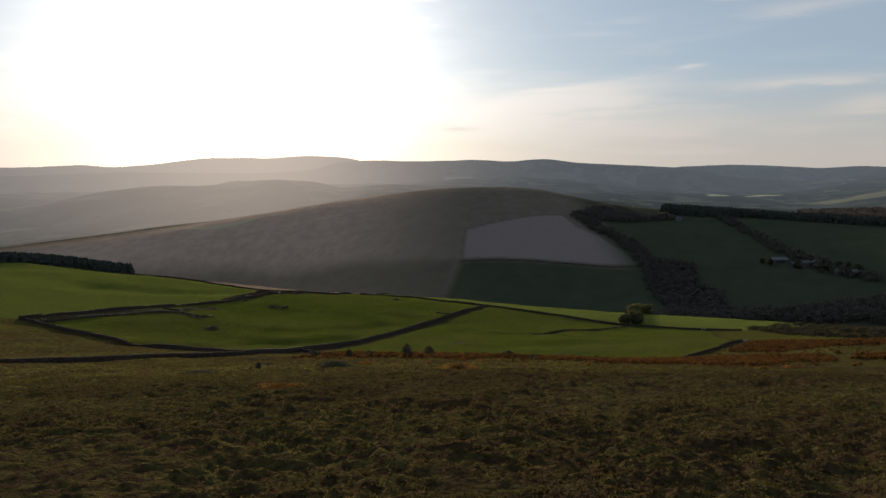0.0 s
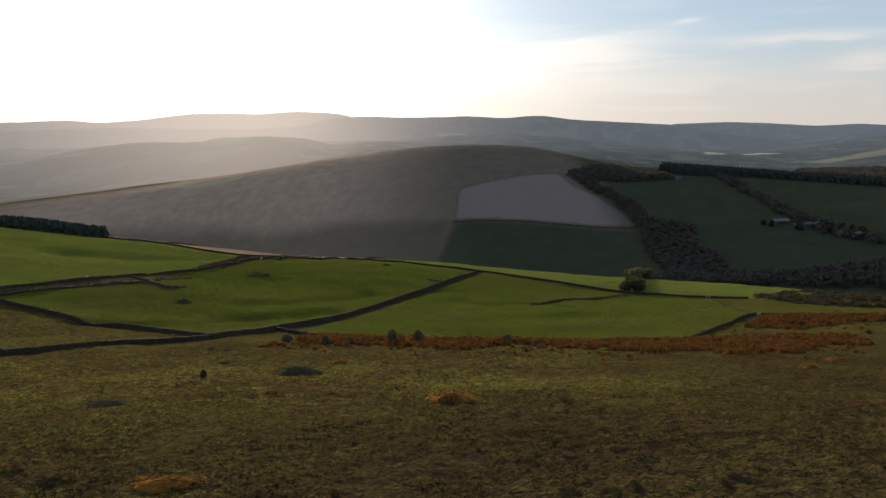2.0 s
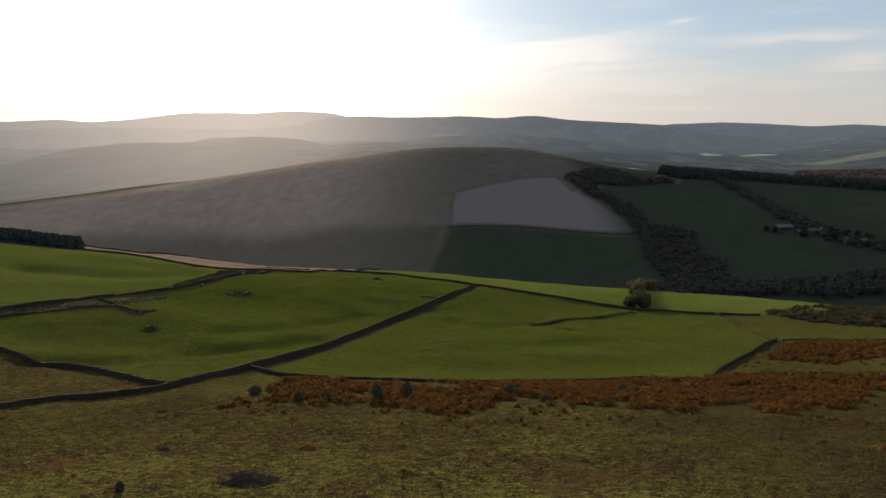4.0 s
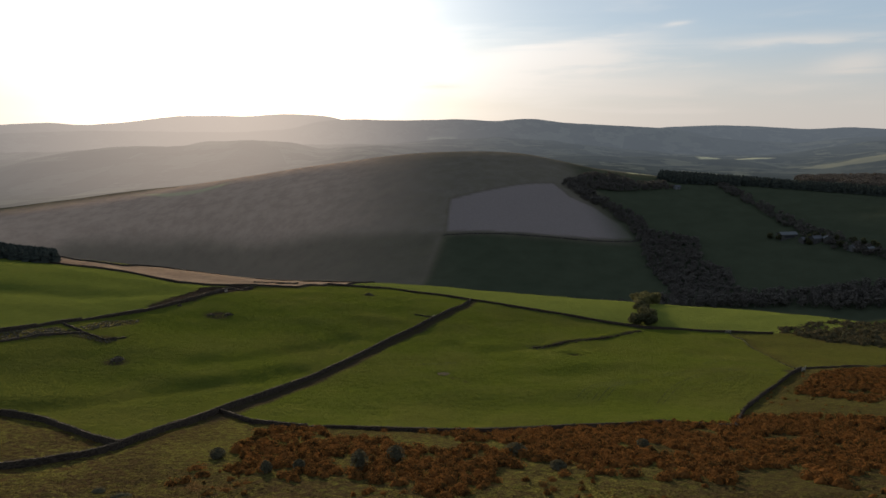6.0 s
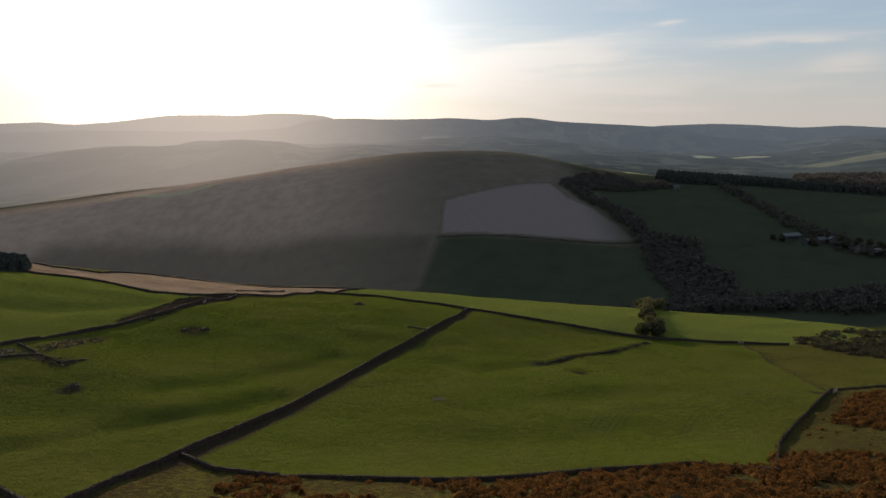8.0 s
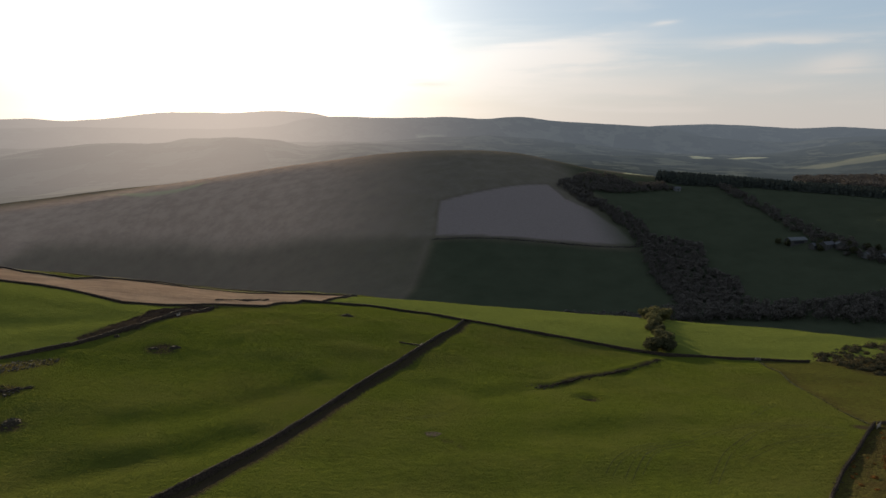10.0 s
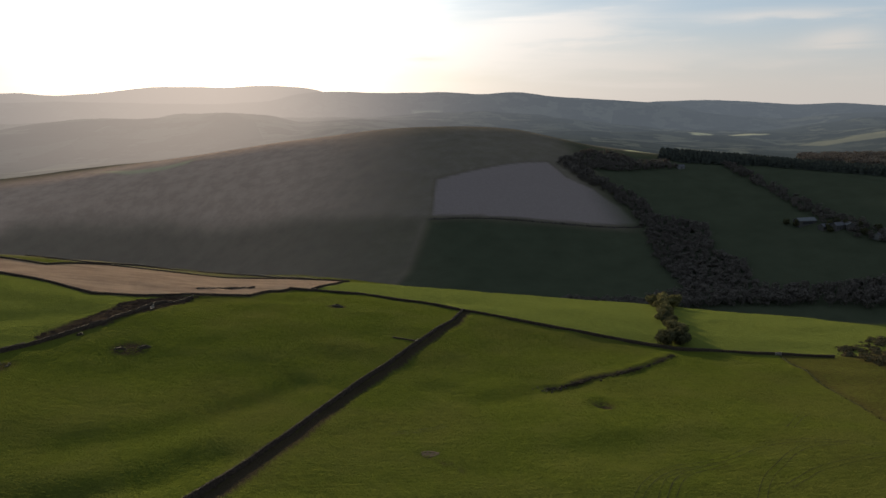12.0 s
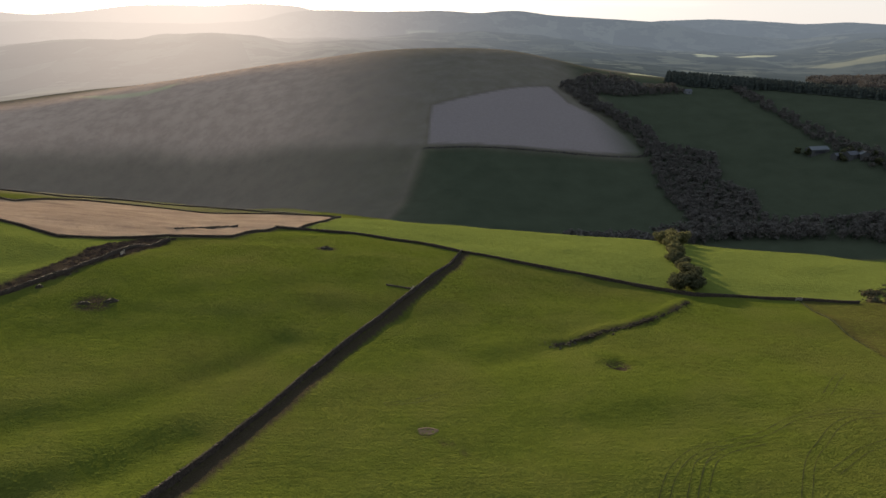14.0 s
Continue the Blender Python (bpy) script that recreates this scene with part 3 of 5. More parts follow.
ROUGH_PASTURE = [(133, 282), (160, 387), (185, 384), (190, 355), (230, 335), (330, 330), (330, 300), (190, 297)]
# fields painted lighter for the sun that falls on them
SUN_TINT_FIELDS = [EAST_WALL[::-1] + WEST_WALL[1:] + [(-44, 486), (-40, 512), (-37, 545), (-10, 575), (100, 570), (420, 560), (420, 450), (300, 395), (180, 384)],
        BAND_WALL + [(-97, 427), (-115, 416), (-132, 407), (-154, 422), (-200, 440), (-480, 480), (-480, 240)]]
SOIL_SPOTS = [(7, 275, 1.7), (61, 313.5, 3.6), (-88, 339, 6.0), (-96, 264, 4.0), (-31, 422, 4.5), (128, 277, 3.0)]


# ---------------------------------------------------------------- ground
def build_ground():
    """One sheet out to the horizon: rings round a point below the start, finer ahead than behind."""
    cx, cy = 0.0, -25.0
    rings = np.concatenate([[2.0, 5.0], 8.0 * 1.0055 ** np.arange(0, 1185)])
    turns = np.radians(np.concatenate([np.arange(-52, 52, 0.2), np.arange(52, 308, 5.0)]))
    nr, na = len(rings), len(turns)
    rr, aa = np.meshgrid(rings, turns, indexing="ij")
    x, y = (cx + rr * np.sin(aa)).ravel(), (cy + rr * np.cos(aa)).ravel()
    z = base_height(x, y)
    r = np.hypot(x, y - 77)
    wob = fbm(x, y, 9, 2, 21) * 3.0
    blur = np.maximum(rr.ravel() * 0.0058, 1.2)

    def soft(poly, wide=1.0):
        """1 inside, 0 outside, with an edge as soft as the mesh is coarse."""
        xs, ys = [q[0] for q in poly], [q[1] for q in poly]
        k = np.nonzero((x > min(xs) - 40) & (x < max(xs) + 40) & (y > min(ys) - 40) & (y < max(ys) + 40))[0]
        px, py = x[k] + wob[k] * 0.3, y[k] + wob[k] * 0.3
        d = off_line(px, py, poly + poly[:1]) * np.where(inside(px, py, poly), 1, -1)
        out = np.zeros_like(x)
        out[k] = np.clip(0.5 + d / (blur[k] * wide), 0, 1)
        return out

    pasture = soft(PASTURE)
    pasture = np.maximum(pasture, soft(ROUGH_PASTURE, 3) * 0.55)
    pasture = np.maximum(pasture, soft(ROUGH_CORNER, 3) * 0.22)
    pasture = np.maximum(pasture, 0.12 * smooth(148, 170, y + wob * 2) * smooth(-58, -40, x) * (y < 300))
    sun_tint = np.maximum(soft(SUN_TINT_FIELDS[0], 2), 0.6 * soft(SUN_TINT_FIELDS[1], 2))
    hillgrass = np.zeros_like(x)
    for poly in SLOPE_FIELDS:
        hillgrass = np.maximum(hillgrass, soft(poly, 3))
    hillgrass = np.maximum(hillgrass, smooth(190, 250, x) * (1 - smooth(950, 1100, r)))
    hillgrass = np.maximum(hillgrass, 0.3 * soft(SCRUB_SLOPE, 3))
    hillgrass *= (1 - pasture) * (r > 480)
    pasture = np.maximum(pasture, soft(STRIPS) * 0.8)
    stubble = soft(STUBBLE)
    ploughed = soft(PLOUGHED)
    pasture *= (1 - stubble)
    sunlit_meadow = np.zeros_like(x)
    for poly, share in SUNLIT_MEADOWS:
        sunlit_meadow = np.maximum(sunlit_meadow, soft(poly) * share)
    farland = smooth(1150, 1400, r) * (1 - sunlit_meadow)
    heath = smooth(500, 560, r) * (1 - 0.6 * hillgrass) * (1 - pasture) * (1 - stubble) * (1 - ploughed) * (1 - farland)
    # where glare is painted: strongest on the left, weaker on the scrub slope
    glare_ground = heath * (1 - smooth(-200, 60, x)) * 0.9 * (1 - 0.6 * soft(SCRUB_SLOPE, 6))
    # rough strip, then a dark band that paints the long wall's shadow deeper
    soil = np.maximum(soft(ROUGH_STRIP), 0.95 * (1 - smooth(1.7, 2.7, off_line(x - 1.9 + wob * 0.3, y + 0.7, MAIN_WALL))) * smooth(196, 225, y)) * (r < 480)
    for sx, sy, sr in SOIL_SPOTS:
        d = np.hypot(x - sx + wob * 0.4, y - sy + wob * 0.3)
        soil = np.maximum(soil, 1 - smooth(sr * 0.6, sr * 1.2, d))
        z -= 0.2 * np.exp(-(d / sr) ** 2)
    d = off_line(x + wob * 0.9, y + wob * 0.9, BANK)
    z += 0.8 * np.exp(-(off_line(x + wob * 0.9, y - 2.6 + wob * 0.9, BANK) / 2.4) ** 2) - 0.3 * np.exp(-(off_line(x, y + 2.0, BANK) / 2.6) ** 2)
    soil = np.maximum(soil, (1 - smooth(0.5, 2.3, d)) * (0.7 + 0.9 * value_noise(x / 5, y / 5, 8)))
    # a dark scar in the turf, a deeper hollow, and the stony ground of the old fold
    soil = np.maximum(soil, (1 - smooth(0.3, 1.5, off_line(x + wob, y + wob, SCAR))) * np.clip(0.35 + 1.6 * value_noise(x / 1.3, y / 1.3, 61), 0, 0.9))
    z -= 2.2 * np.exp(-(np.hypot(x - 61, (y - 313) * 0.8) / 3.2) ** 2)
    for poly in RUBBLE:
        pasture *= 1 - 0.85 * soft(poly)
    moorland = (1 - pasture) * (1 - smooth(400, 500, r))
    # tussocks on the moor, faint hoof-worn relief on the grass
    z += moorland * tussocks(x, y)
    z += pasture * (fbm(x, y, 13, 2, 41) * 0.55)
    # share of painted haze, growing with distance and set apart on the sun's side
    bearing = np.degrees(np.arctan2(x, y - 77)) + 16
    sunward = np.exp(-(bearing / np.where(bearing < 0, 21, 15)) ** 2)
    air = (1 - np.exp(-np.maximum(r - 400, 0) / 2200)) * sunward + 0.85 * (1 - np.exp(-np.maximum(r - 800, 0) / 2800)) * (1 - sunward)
    me = bpy.data.meshes.new("ground")
    verts = np.column_stack([x, y, z])
    verts = np.vstack([verts, [[cx, cy, ground_at(cx, cy)]]])
    i, j = np.meshgrid(np.arange(nr - 1), np.arange(na), indexing="ij")
    k = (j + 1) % na
    quads = np.stack([i * na + j, (i + 1) * na + j, (i + 1) * na + k, i * na + k], -1).reshape(-1, 4)[:, ::-1]
    j = np.arange(na)
    tris = np.column_stack([np.full(na, nr * na), (j + 1) % na, j])
    me.vertices.add(len(verts))
    me.vertices.foreach_set("co", verts.ravel())
    loops = np.concatenate([quads.ravel(), tris.ravel()])
    me.loops.add(len(loops))
    me.loops.foreach_set("vertex_index", loops.astype(np.int32))
    starts = np.concatenate([np.arange(len(quads)) * 4, len(quads) * 4 + np.arange(na) * 3])
    me.polygons.add(len(starts))
    me.polygons.foreach_set("loop_start", starts.astype(np.int32))
    me.polygons.foreach_set("use_smooth", np.ones(len(starts), bool))
    for key, v in (("pasture", pasture), ("stubble", stubble), ("ploughed", ploughed), ("heath", heath), ("farland", farland), ("sunlit_meadow", sunlit_meadow), ("soil", soil), ("air", air), ("glare_ground", glare_ground), ("sun_tint", sun_tint), ("ling_vignette", np.maximum(np.maximum(smooth(5, 60, x) * 0.95, 0.4 * smooth(120, 150, y)), 1 - smooth(64, 112, y + wob * 4 - x * 0.25)) * (1 - pasture)), ("hillgrass", hillgrass), ("sunward", sunward)):
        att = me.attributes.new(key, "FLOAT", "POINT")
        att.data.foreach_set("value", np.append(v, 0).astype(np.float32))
    me.update(calc_edges=True)
    me.validate()
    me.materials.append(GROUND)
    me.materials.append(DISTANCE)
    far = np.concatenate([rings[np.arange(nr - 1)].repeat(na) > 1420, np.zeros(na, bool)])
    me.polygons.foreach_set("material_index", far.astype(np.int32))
    return tagged(new("ground", me), "rolling hill country of moor, green pasture, stubble and heath", "ground", kind="structure")


build_ground()

# ---------------------------------------------------------------- dry-stone walls
def resample(line, step):
    pts = [Vector((*p, 0)) for p in line]
    out = [pts[0]]
    for a, b in zip(pts, pts[1:]):
        n = max(1, round((b - a).length / step))
        out += [a.lerp(b, k / n) for k in range(1, n + 1)]
    return out


def rough_box(bm, m, sx, sy, sz, rnd, jit=0.15):
    """A rough stone: a box with pushed corners."""
    vs = [bm.verts.new(m @ Vector((x * sx * (1 + rnd.uniform(-jit, jit)), y * sy * (1 + rnd.uniform(-jit, jit)), z * sz * (1 + rnd.uniform(-jit, jit)))))
          for x in (-0.5, 0.5) for y in (-0.5, 0.5) for z in (-0.5, 0.5)]
    for q in ((0, 1, 3, 2), (4, 6, 7, 5), (0, 4, 5, 1), (2, 3, 7, 6), (0, 2, 6, 4), (1, 5, 7, 3)):
        bm.faces.new([vs[k] for k in q])


def stone_wall(line, height, label, seed, mat=WALL_STONE, gaps=0.0, thick=0.75, name="dry_stone_wall", cope=True, step=0.9):
    rnd = random.Random(seed)
    thing = new(name)
    cx, cy = line[len(line) // 2]
    thing.matrix_basis = pose(cx, cy, ground_at(cx, cy))
    back = thing.matrix_basis.inverted()
    tagged(thing, label, "stone wall" if "wall" in label else "earth bank", "field walls" if "wall" in label else "earth banks")
    pts = resample(line, step)
    zs = base_height([p.x for p in pts], [p.y for p in pts])
    prof = ((-0.5, -0.5), (-0.46, 0.45), (-0.30, 1.0), (0.30, 1.0), (0.46, 0.45), (0.5, -0.5))
    bm, stones = bmesh.new(), bmesh.new()
    last, dip = None, 0.0
    for k, (p, z) in enumerate(zip(pts, zs)):
        a, b = pts[max(k - 1, 0)], pts[min(k + 1, len(pts) - 1)]
        along = (b - a).normalized()
        side = Vector((-along.y, along.x, 0))
        dip = dip * 0.8 + (rnd.random() < gaps) * rnd.uniform(0.25, 0.6)
        h = height * max(0.2, 1 - dip) * rnd.uniform(0.95, 1.05)
        p = p + side * rnd.uniform(-0.05, 0.05)
        ring = [bm.verts.new(back @ (p + side * (u * thick * rnd.uniform(0.9, 1.1)) + Vector((0, 0, z + v * (h if v > 0 else 1.0))))) for u, v in prof]
        if last:
            for i in range(len(prof) - 1):
                bm.faces.new((last[i], last[i + 1], ring[i + 1], ring[i]))
        else:
            bm.faces.new(ring)
        last = ring
        if cope:
            for q in range(2):
                at = p + along * (q * step / 2 + rnd.uniform(-0.1, 0.1)) + Vector((0, 0, z + h + 0.04))
                turn = Matrix.Translation(back @ at) @ Euler((rnd.uniform(-0.2, 0.2), rnd.uniform(-0.25, 0.25), math.atan2(along.y, along.x) + rnd.uniform(-0.2, 0.2))).to_matrix().to_4x4()
                rough_box(stones, turn, rnd.uniform(0.22, 0.40), thick * rnd.uniform(0.5, 0.7), rnd.uniform(0.10, 0.20), rnd)
        if rnd.random() < 0.10 + gaps:
            at = p + side * rnd.choice((-1, 1)) * rnd.uniform(0.5, 1.1) * thick + Vector((0, 0, z + 0.08))
            rough_box(stones, Matrix.Translation(back @ at) @ Euler((rnd.uniform(0, 3),) * 3).to_matrix().to_4x4(), 0.4, 0.3, 0.25, rnd)
    bm.faces.new(last[::-1])
    part("wall_body", bm, mat, thing)
    if stones.verts:
        tagged(part("cope_stones", stones, mat, thing, "rough upright cope stones"), kind="stuff")
    else:
        stones.free()
    return thing


stone_wall(MAIN_WALL, 1.35, "long grey dry-stone wall running across green pasture", 1)
stone_wall(EAST_WALL, 1.2, "dark dry-stone wall between two green fields", 2)
stone_wall(WEST_WALL, 1.2, "dark dry-stone wall below the brow of the pasture", 3)
stone_wall(STUBBLE_WALL, 1.05, "dry-stone wall along the bare stubble field", 4)
stone_wall(BAND_WALL, 1.2, "broad old dry-stone wall with tumbled stones", 5, gaps=0.05, thick=1.1)
stone_wall(FOLD_WALL, 0.8, "low ruined wall of an old sheepfold", 6, gaps=0.12)
stone_wall([(-157, 242), (-146, 256), (-138, 268), (-129, 281), (-118, 288)], 0.7, "low mossy outer wall of an old sheepfold", 18, gaps=0.08)
stone_wall([(-4, 377.5), (0, 376.5), (5.6, 375.5)], 0.35, "short spur of dry-stone wall in pasture", 19)
stone_wall(RIGHT_WALL, 1.2, "dry-stone wall beside the tree row in pasture", 7)
stone_wall(DIAG_WALL, 0.2, "low dark turf bank across pasture", 8, RUT, gaps=0.15, thick=0.5, cope=False, name="turf_bank")
stone_wall(GORSE_TOP_WALL, 0.6, "low broken dry-stone wall above orange gorse", 21, gaps=0.08)
stone_wall(GORSE_WALL, 1.05, "dry-stone wall beside orange gorse", 9, gaps=0.03)
stone_wall(FOOT_WALL, 0.9, "dry-stone wall at the foot of the moor behind gorse", 10, gaps=0.03)
stone_wall(CORNER_WALL, 1.3, "dry-stone wall between moor and pasture", 11)
stone_wall(LOW_WALL, 1.2, "dry-stone wall crossing brown moorland", 12)
stone_wall(LOBE_WALL, 0.95, "dry-stone wall round a corner of stubble", 13)
stone_wall(CROSS_WALL, 0.9, "short ruined wall in the stubble field", 14, gaps=0.2)
for n, line in enumerate(FAR_WALLS):
    stone_wall(line, 1.0, "distant dry-stone wall on the far edge of fields", 20 + n, cope=False, step=2.5)

# ---------------------------------------------------------------- plants
def leaf_quads(rnd, points, normals, size, flat=0.5):
    """Small quads at the points, facing roughly along the normals."""
    vs, fs = [], []
    for p, n in zip(points, normals):
        n = (Vector(n) + Vector((rnd.gauss(0, flat), rnd.gauss(0, flat), rnd.gauss(0, flat)))).normalized()
        u = n.orthogonal().normalized()
        u.rotate(Matrix.Rotation(rnd.uniform(0, 6.28), 3, n))
        w = n.cross(u)
        s = size * rnd.uniform(0.6, 1.25)
        t = s * rnd.uniform(0.5, 1.0)
        k = len(vs)
        p = Vector(p)
        vs += [p - u * s - w * t * 0.6, p + u * s * 0.7 - w * t, p + u * s + w * t * 0.5, p - u * s * 0.6 + w * t]
        fs.append((k, k + 1, k + 2, k + 3))
    return vs, fs


def core(rings, sides, rnd, shape):
    """A closed lumpy body: shape(k / rings) gives radius and height."""
    vs, fs = [], []
    for k in range(rings + 1):
        r, z = shape(k / rings)
        for s in range(sides):
            a = 6.2832 * s / sides
            q = r * rnd.uniform(0.8, 1.15)
            vs.append(Vector((q * math.cos(a), q * math.sin(a), z)))
    for k in range(rings):
        for s in range(sides):
            t = (s + 1) % sides
            fs.append((k * sides + s, k * sides + t, (k + 1) * sides + t, (k + 1) * sides + s))
    fs.append(tuple(range(rings * sides, (rings + 1) * sides)))
    return vs, fs


def joined(*pieces):
    vs, fs = [], []
    for v, f in pieces:
        k = len(vs)
        vs += v
        fs += [tuple(i + k for i in q) for q in f]
    return vs, fs


def dome_bush(seed, leaves=60, size=0.2, tall=0.8, lobes=3):
    """A lumpy bush about 2 m across, 1 as half-width, of small leaf sprays over a body."""
    rnd = random.Random(seed)
    body = core(3, 7, rnd, lambda u: (0.78 * math.cos(u * 1.45) + 0.03, -0.25 + (tall + 0.1) * u))
    lumps = [(rnd.uniform(-0.45, 0.45), rnd.uniform(-0.45, 0.45), rnd.uniform(0.5, 0.75)) for _ in range(lobes)]
    pts, nors = [], []
    for _ in range(leaves):
        lx, ly, lr = rnd.choice(lumps)
        a, e = rnd.uniform(0, 6.2832), math.asin(rnd.uniform(0.0, 1.0))
        n = Vector((math.cos(a) * math.cos(e), math.sin(a) * math.cos(e), math.sin(e)))
        pts.append(Vector((lx, ly, 0.05)) + Vector((n.x * lr, n.y * lr, n.z * tall * (0.55 + 0.5 * lr))))
        nors.append(n)
    return joined(body, leaf_quads(rnd, pts, nors, size))


def conifer(seed):
    """A narrow conifer of unit height with ragged skirts."""
    rnd = random.Random(seed)
    vs, fs = [], []
    for k in range(6):
        z0, z1 = 0.06 + 0.15 * k, 0.30 + 0.145 * k
        r = 0.19 * (1 - k / 6.6) + 0.02
        top = len(vs)
        vs.append(Vector((rnd.uniform(-0.01, 0.01), rnd.uniform(-0.01, 0.01), min(z1, 1.0))))
        for s in range(8):
            a = 6.2832 * (s + rnd.uniform(-0.3, 0.3)) / 8
            q = r * rnd.uniform(0.6, 1.2)
            vs.append(Vector((q * math.cos(a), q * math.sin(a), z0 + rnd.uniform(-0.04, 0.04))))
        fs += [(top, top + 1 + s, top + 1 + (s + 1) % 8) for s in range(8)]
    return vs, fs


def wood_tree(seed, leaves=120):
    """A far broadleaf tree of unit height: a stem and an uneven head."""
    rnd = random.Random(seed)
    stem = core(2, 5, rnd, lambda u: (0.02 - 0.012 * u, 0.4 * u))
    pts, nors = [], []
    lumps = [(rnd.uniform(-0.16, 0.16), rnd.uniform(-0.16, 0.16), rnd.uniform(0.22, 0.72), rnd.uniform(0.14, 0.24)) for _ in range(7)]
    for _ in range(leaves):
        lx, ly, lz, lr = rnd.choice(lumps)
        n = Vector((rnd.gauss(0, 1), rnd.gauss(0, 1), rnd.gauss(0.2, 0.9))).normalized()
        pts.append(Vector((lx, ly, lz)) + n * lr)
        nors.append(n)
    return joined(stem, leaf_quads(rnd, pts, nors, 0.06))


def tuft(seed, blades=6):
    rnd = random.Random(seed)
    vs, fs = [], []
    for _ in range(blades):
        a, lean = rnd.uniform(0, 6.2832), rnd.uniform(0.2, 1.0)
        d, w = Vector((math.cos(a), math.sin(a), 0)), Vector((-math.sin(a), math.cos(a), 0))
        b = d * rnd.uniform(0, 0.35)
        h = rnd.uniform(0.5, 1.0)
        k = len(vs)
        vs += [b - w * 0.13 + Vector((0, 0, -0.15)), b + w * 0.13 + Vector((0, 0, -0.15)), b + d * lean * 0.45 + w * 0.09 + Vector((0, 0, h * 0.75)), b + d * lean * 0.95 + Vector((0, 0, h * 0.6))]
        fs.append((k, k + 1, k + 2, k + 3))
    return vs, fs


def mesh_of(name, shape, mat, smooth_shade=False):
    me = bpy.data.meshes.new(name)
    me.from_pydata([tuple(v) for v in shape[0]], [], shape[1])
    me.materials.append(mat)
    return me


def thicket(name, shapes, places, mat, label, category, surface=None):
    """Many plants joined into one object of kind stuff. places: x, y, width scale, height scale, turn."""
    rnd = random.Random(len(places))
    vs, fs, base = [], [], 0
    arr = [(np.array([tuple(v) for v in s[0]]), s[1]) for s in shapes]
    xs, ys = np.array([p[0] for p in places]), np.array([p[1] for p in places])
    zs = (surface or base_height)(xs, ys)
    for (x, y, sw, sh, turn), z in zip(places, zs):
        v, f = arr[rnd.randrange(len(arr))]
        c, s = math.cos(turn), math.sin(turn)
        vs.append(np.column_stack([x + sw * (v[:, 0] * c - v[:, 1] * s), y + sw * (v[:, 0] * s + v[:, 1] * c), z + sh * v[:, 2]]))
        fs += [tuple(i + base for i in q) for q in f]
        base += len(v)
    me = bpy.data.meshes.new(name)
    me.from_pydata(np.vstack(vs).tolist(), [], fs)
    me.materials.append(mat)
    return tagged(new(name, me), label, category, kind="stuff")


def spread(poly, spacing, seed, keep=1.0, clump=0.0):
    """Jittered grid points inside a polygon; clump above 0 opens gaps."""
    rnd = random.Random(seed)
    xs, ys = [p[0] for p in poly], [p[1] for p in poly]
    px, py, y = [], [], min(ys)
    while y < max(ys):
        x = min(xs)
        while x < max(xs):
            if rnd.random() < keep:
                px.append(x + rnd.uniform(-0.5, 0.5) * spacing)
                py.append(y + rnd.uniform(-0.5, 0.5) * spacing)
            x += spacing
        y += spacing
    px, py = np.array(px), np.array(py)
    ok = inside(px, py, poly)
    if clump:
        ok &= fbm(px, py, 9.0, 2, seed) > clump
    return list(zip(px[ok].tolist(), py[ok].tolist()))


# ---- gorse
GORSE_STRIP = [(-39, 176), (-38, 190), (-33, 204), (-16, 203), (2, 202), (21, 205), (42, 212), (60, 216), (73, 213), (85, 225), (104, 222), (112, 211), (165, 212), (165, 188), (113, 184), (74, 161),
               (62, 159), (51, 160), (35, 165), (17, 163), (4, 152), (-7, 157), (-18, 157), (-32, 168)]
GORSE_BLOCK = [(111, 246), (134, 270), (152, 278), (168, 285), (205, 292), (225, 266), (170, 242), (123, 230), (113, 243)]
gorse_shapes = [dome_bush(40 + k, 170, 0.095, 0.85, 5) for k in range(6)]
gorse_meshes = [mesh_of("gorse_bush", s, GORSE) for s in gorse_shapes]
rnd = random.Random(77)
strip = [q for q in spread(GORSE_STRIP, 1.8, 5, 0.97, -0.24) if q[0] > 25 or fbm(np.array([q[0]]), np.array([q[1]]), 7.0, 2, 50)[0] > -0.26 - 0.003 * (q[0] + 20)] + spread([(-40, 160), (-40, 206), (-8, 206), (-8, 156)], 3.4, 6, 0.7, 0.02)
gx, gy = np.array([q[0] for q in strip]), np.array([q[1] for q in strip])
ragged_edge = off_line(gx, gy, GORSE_STRIP + GORSE_STRIP[:1]) > np.clip(fbm(gx, gy, 13.0, 3, 88) * 16, 0, 6)
strip = [q for q, ok in zip(strip, ragged_edge) if ok]
near_bush = [p for p in strip if -34 < p[0] < 62 and p[1] < 178][:290]
chosen = set(near_bush)
rest = [p for p in strip if p not in chosen]
for k, (x, y) in enumerate(near_bush):
    ob = new("gorse_bush", gorse_meshes[k % 6])
    w = rnd.uniform(0.9, 1.75)
    ob.matrix_basis = Matrix.Translation((x, y, ground_at(x, y) - 0.05)) @ Matrix.Rotation(rnd.uniform(0, 6.28), 4, "Z") @ Matrix.Diagonal((w, w, rnd.uniform(0.9, 1.7), 1))
    tagged(ob, "rounded gorse bush with orange-brown flowers on rough moor", "bush", "gorse bushes of the strip")
sizes = lambda pts, lo, hi, h0, h1: [(x, y, rnd.uniform(lo, hi), rnd.uniform(h0, h1), rnd.uniform(0, 6.28)) for x, y in pts]
thicket("gorse_thicket", gorse_shapes, sizes(rest, 0.9, 1.8, 0.9, 1.7), GORSE, "dense belt of orange flowering gorse along the wall", "gorse")
thicket("gorse_thicket", gorse_shapes, sizes(spread(GORSE_BLOCK, 1.9, 9, 0.97, -0.3), 1.0, 1.8, 0.9, 1.5), GORSE, "block of orange flowering gorse beside a wall", "gorse")

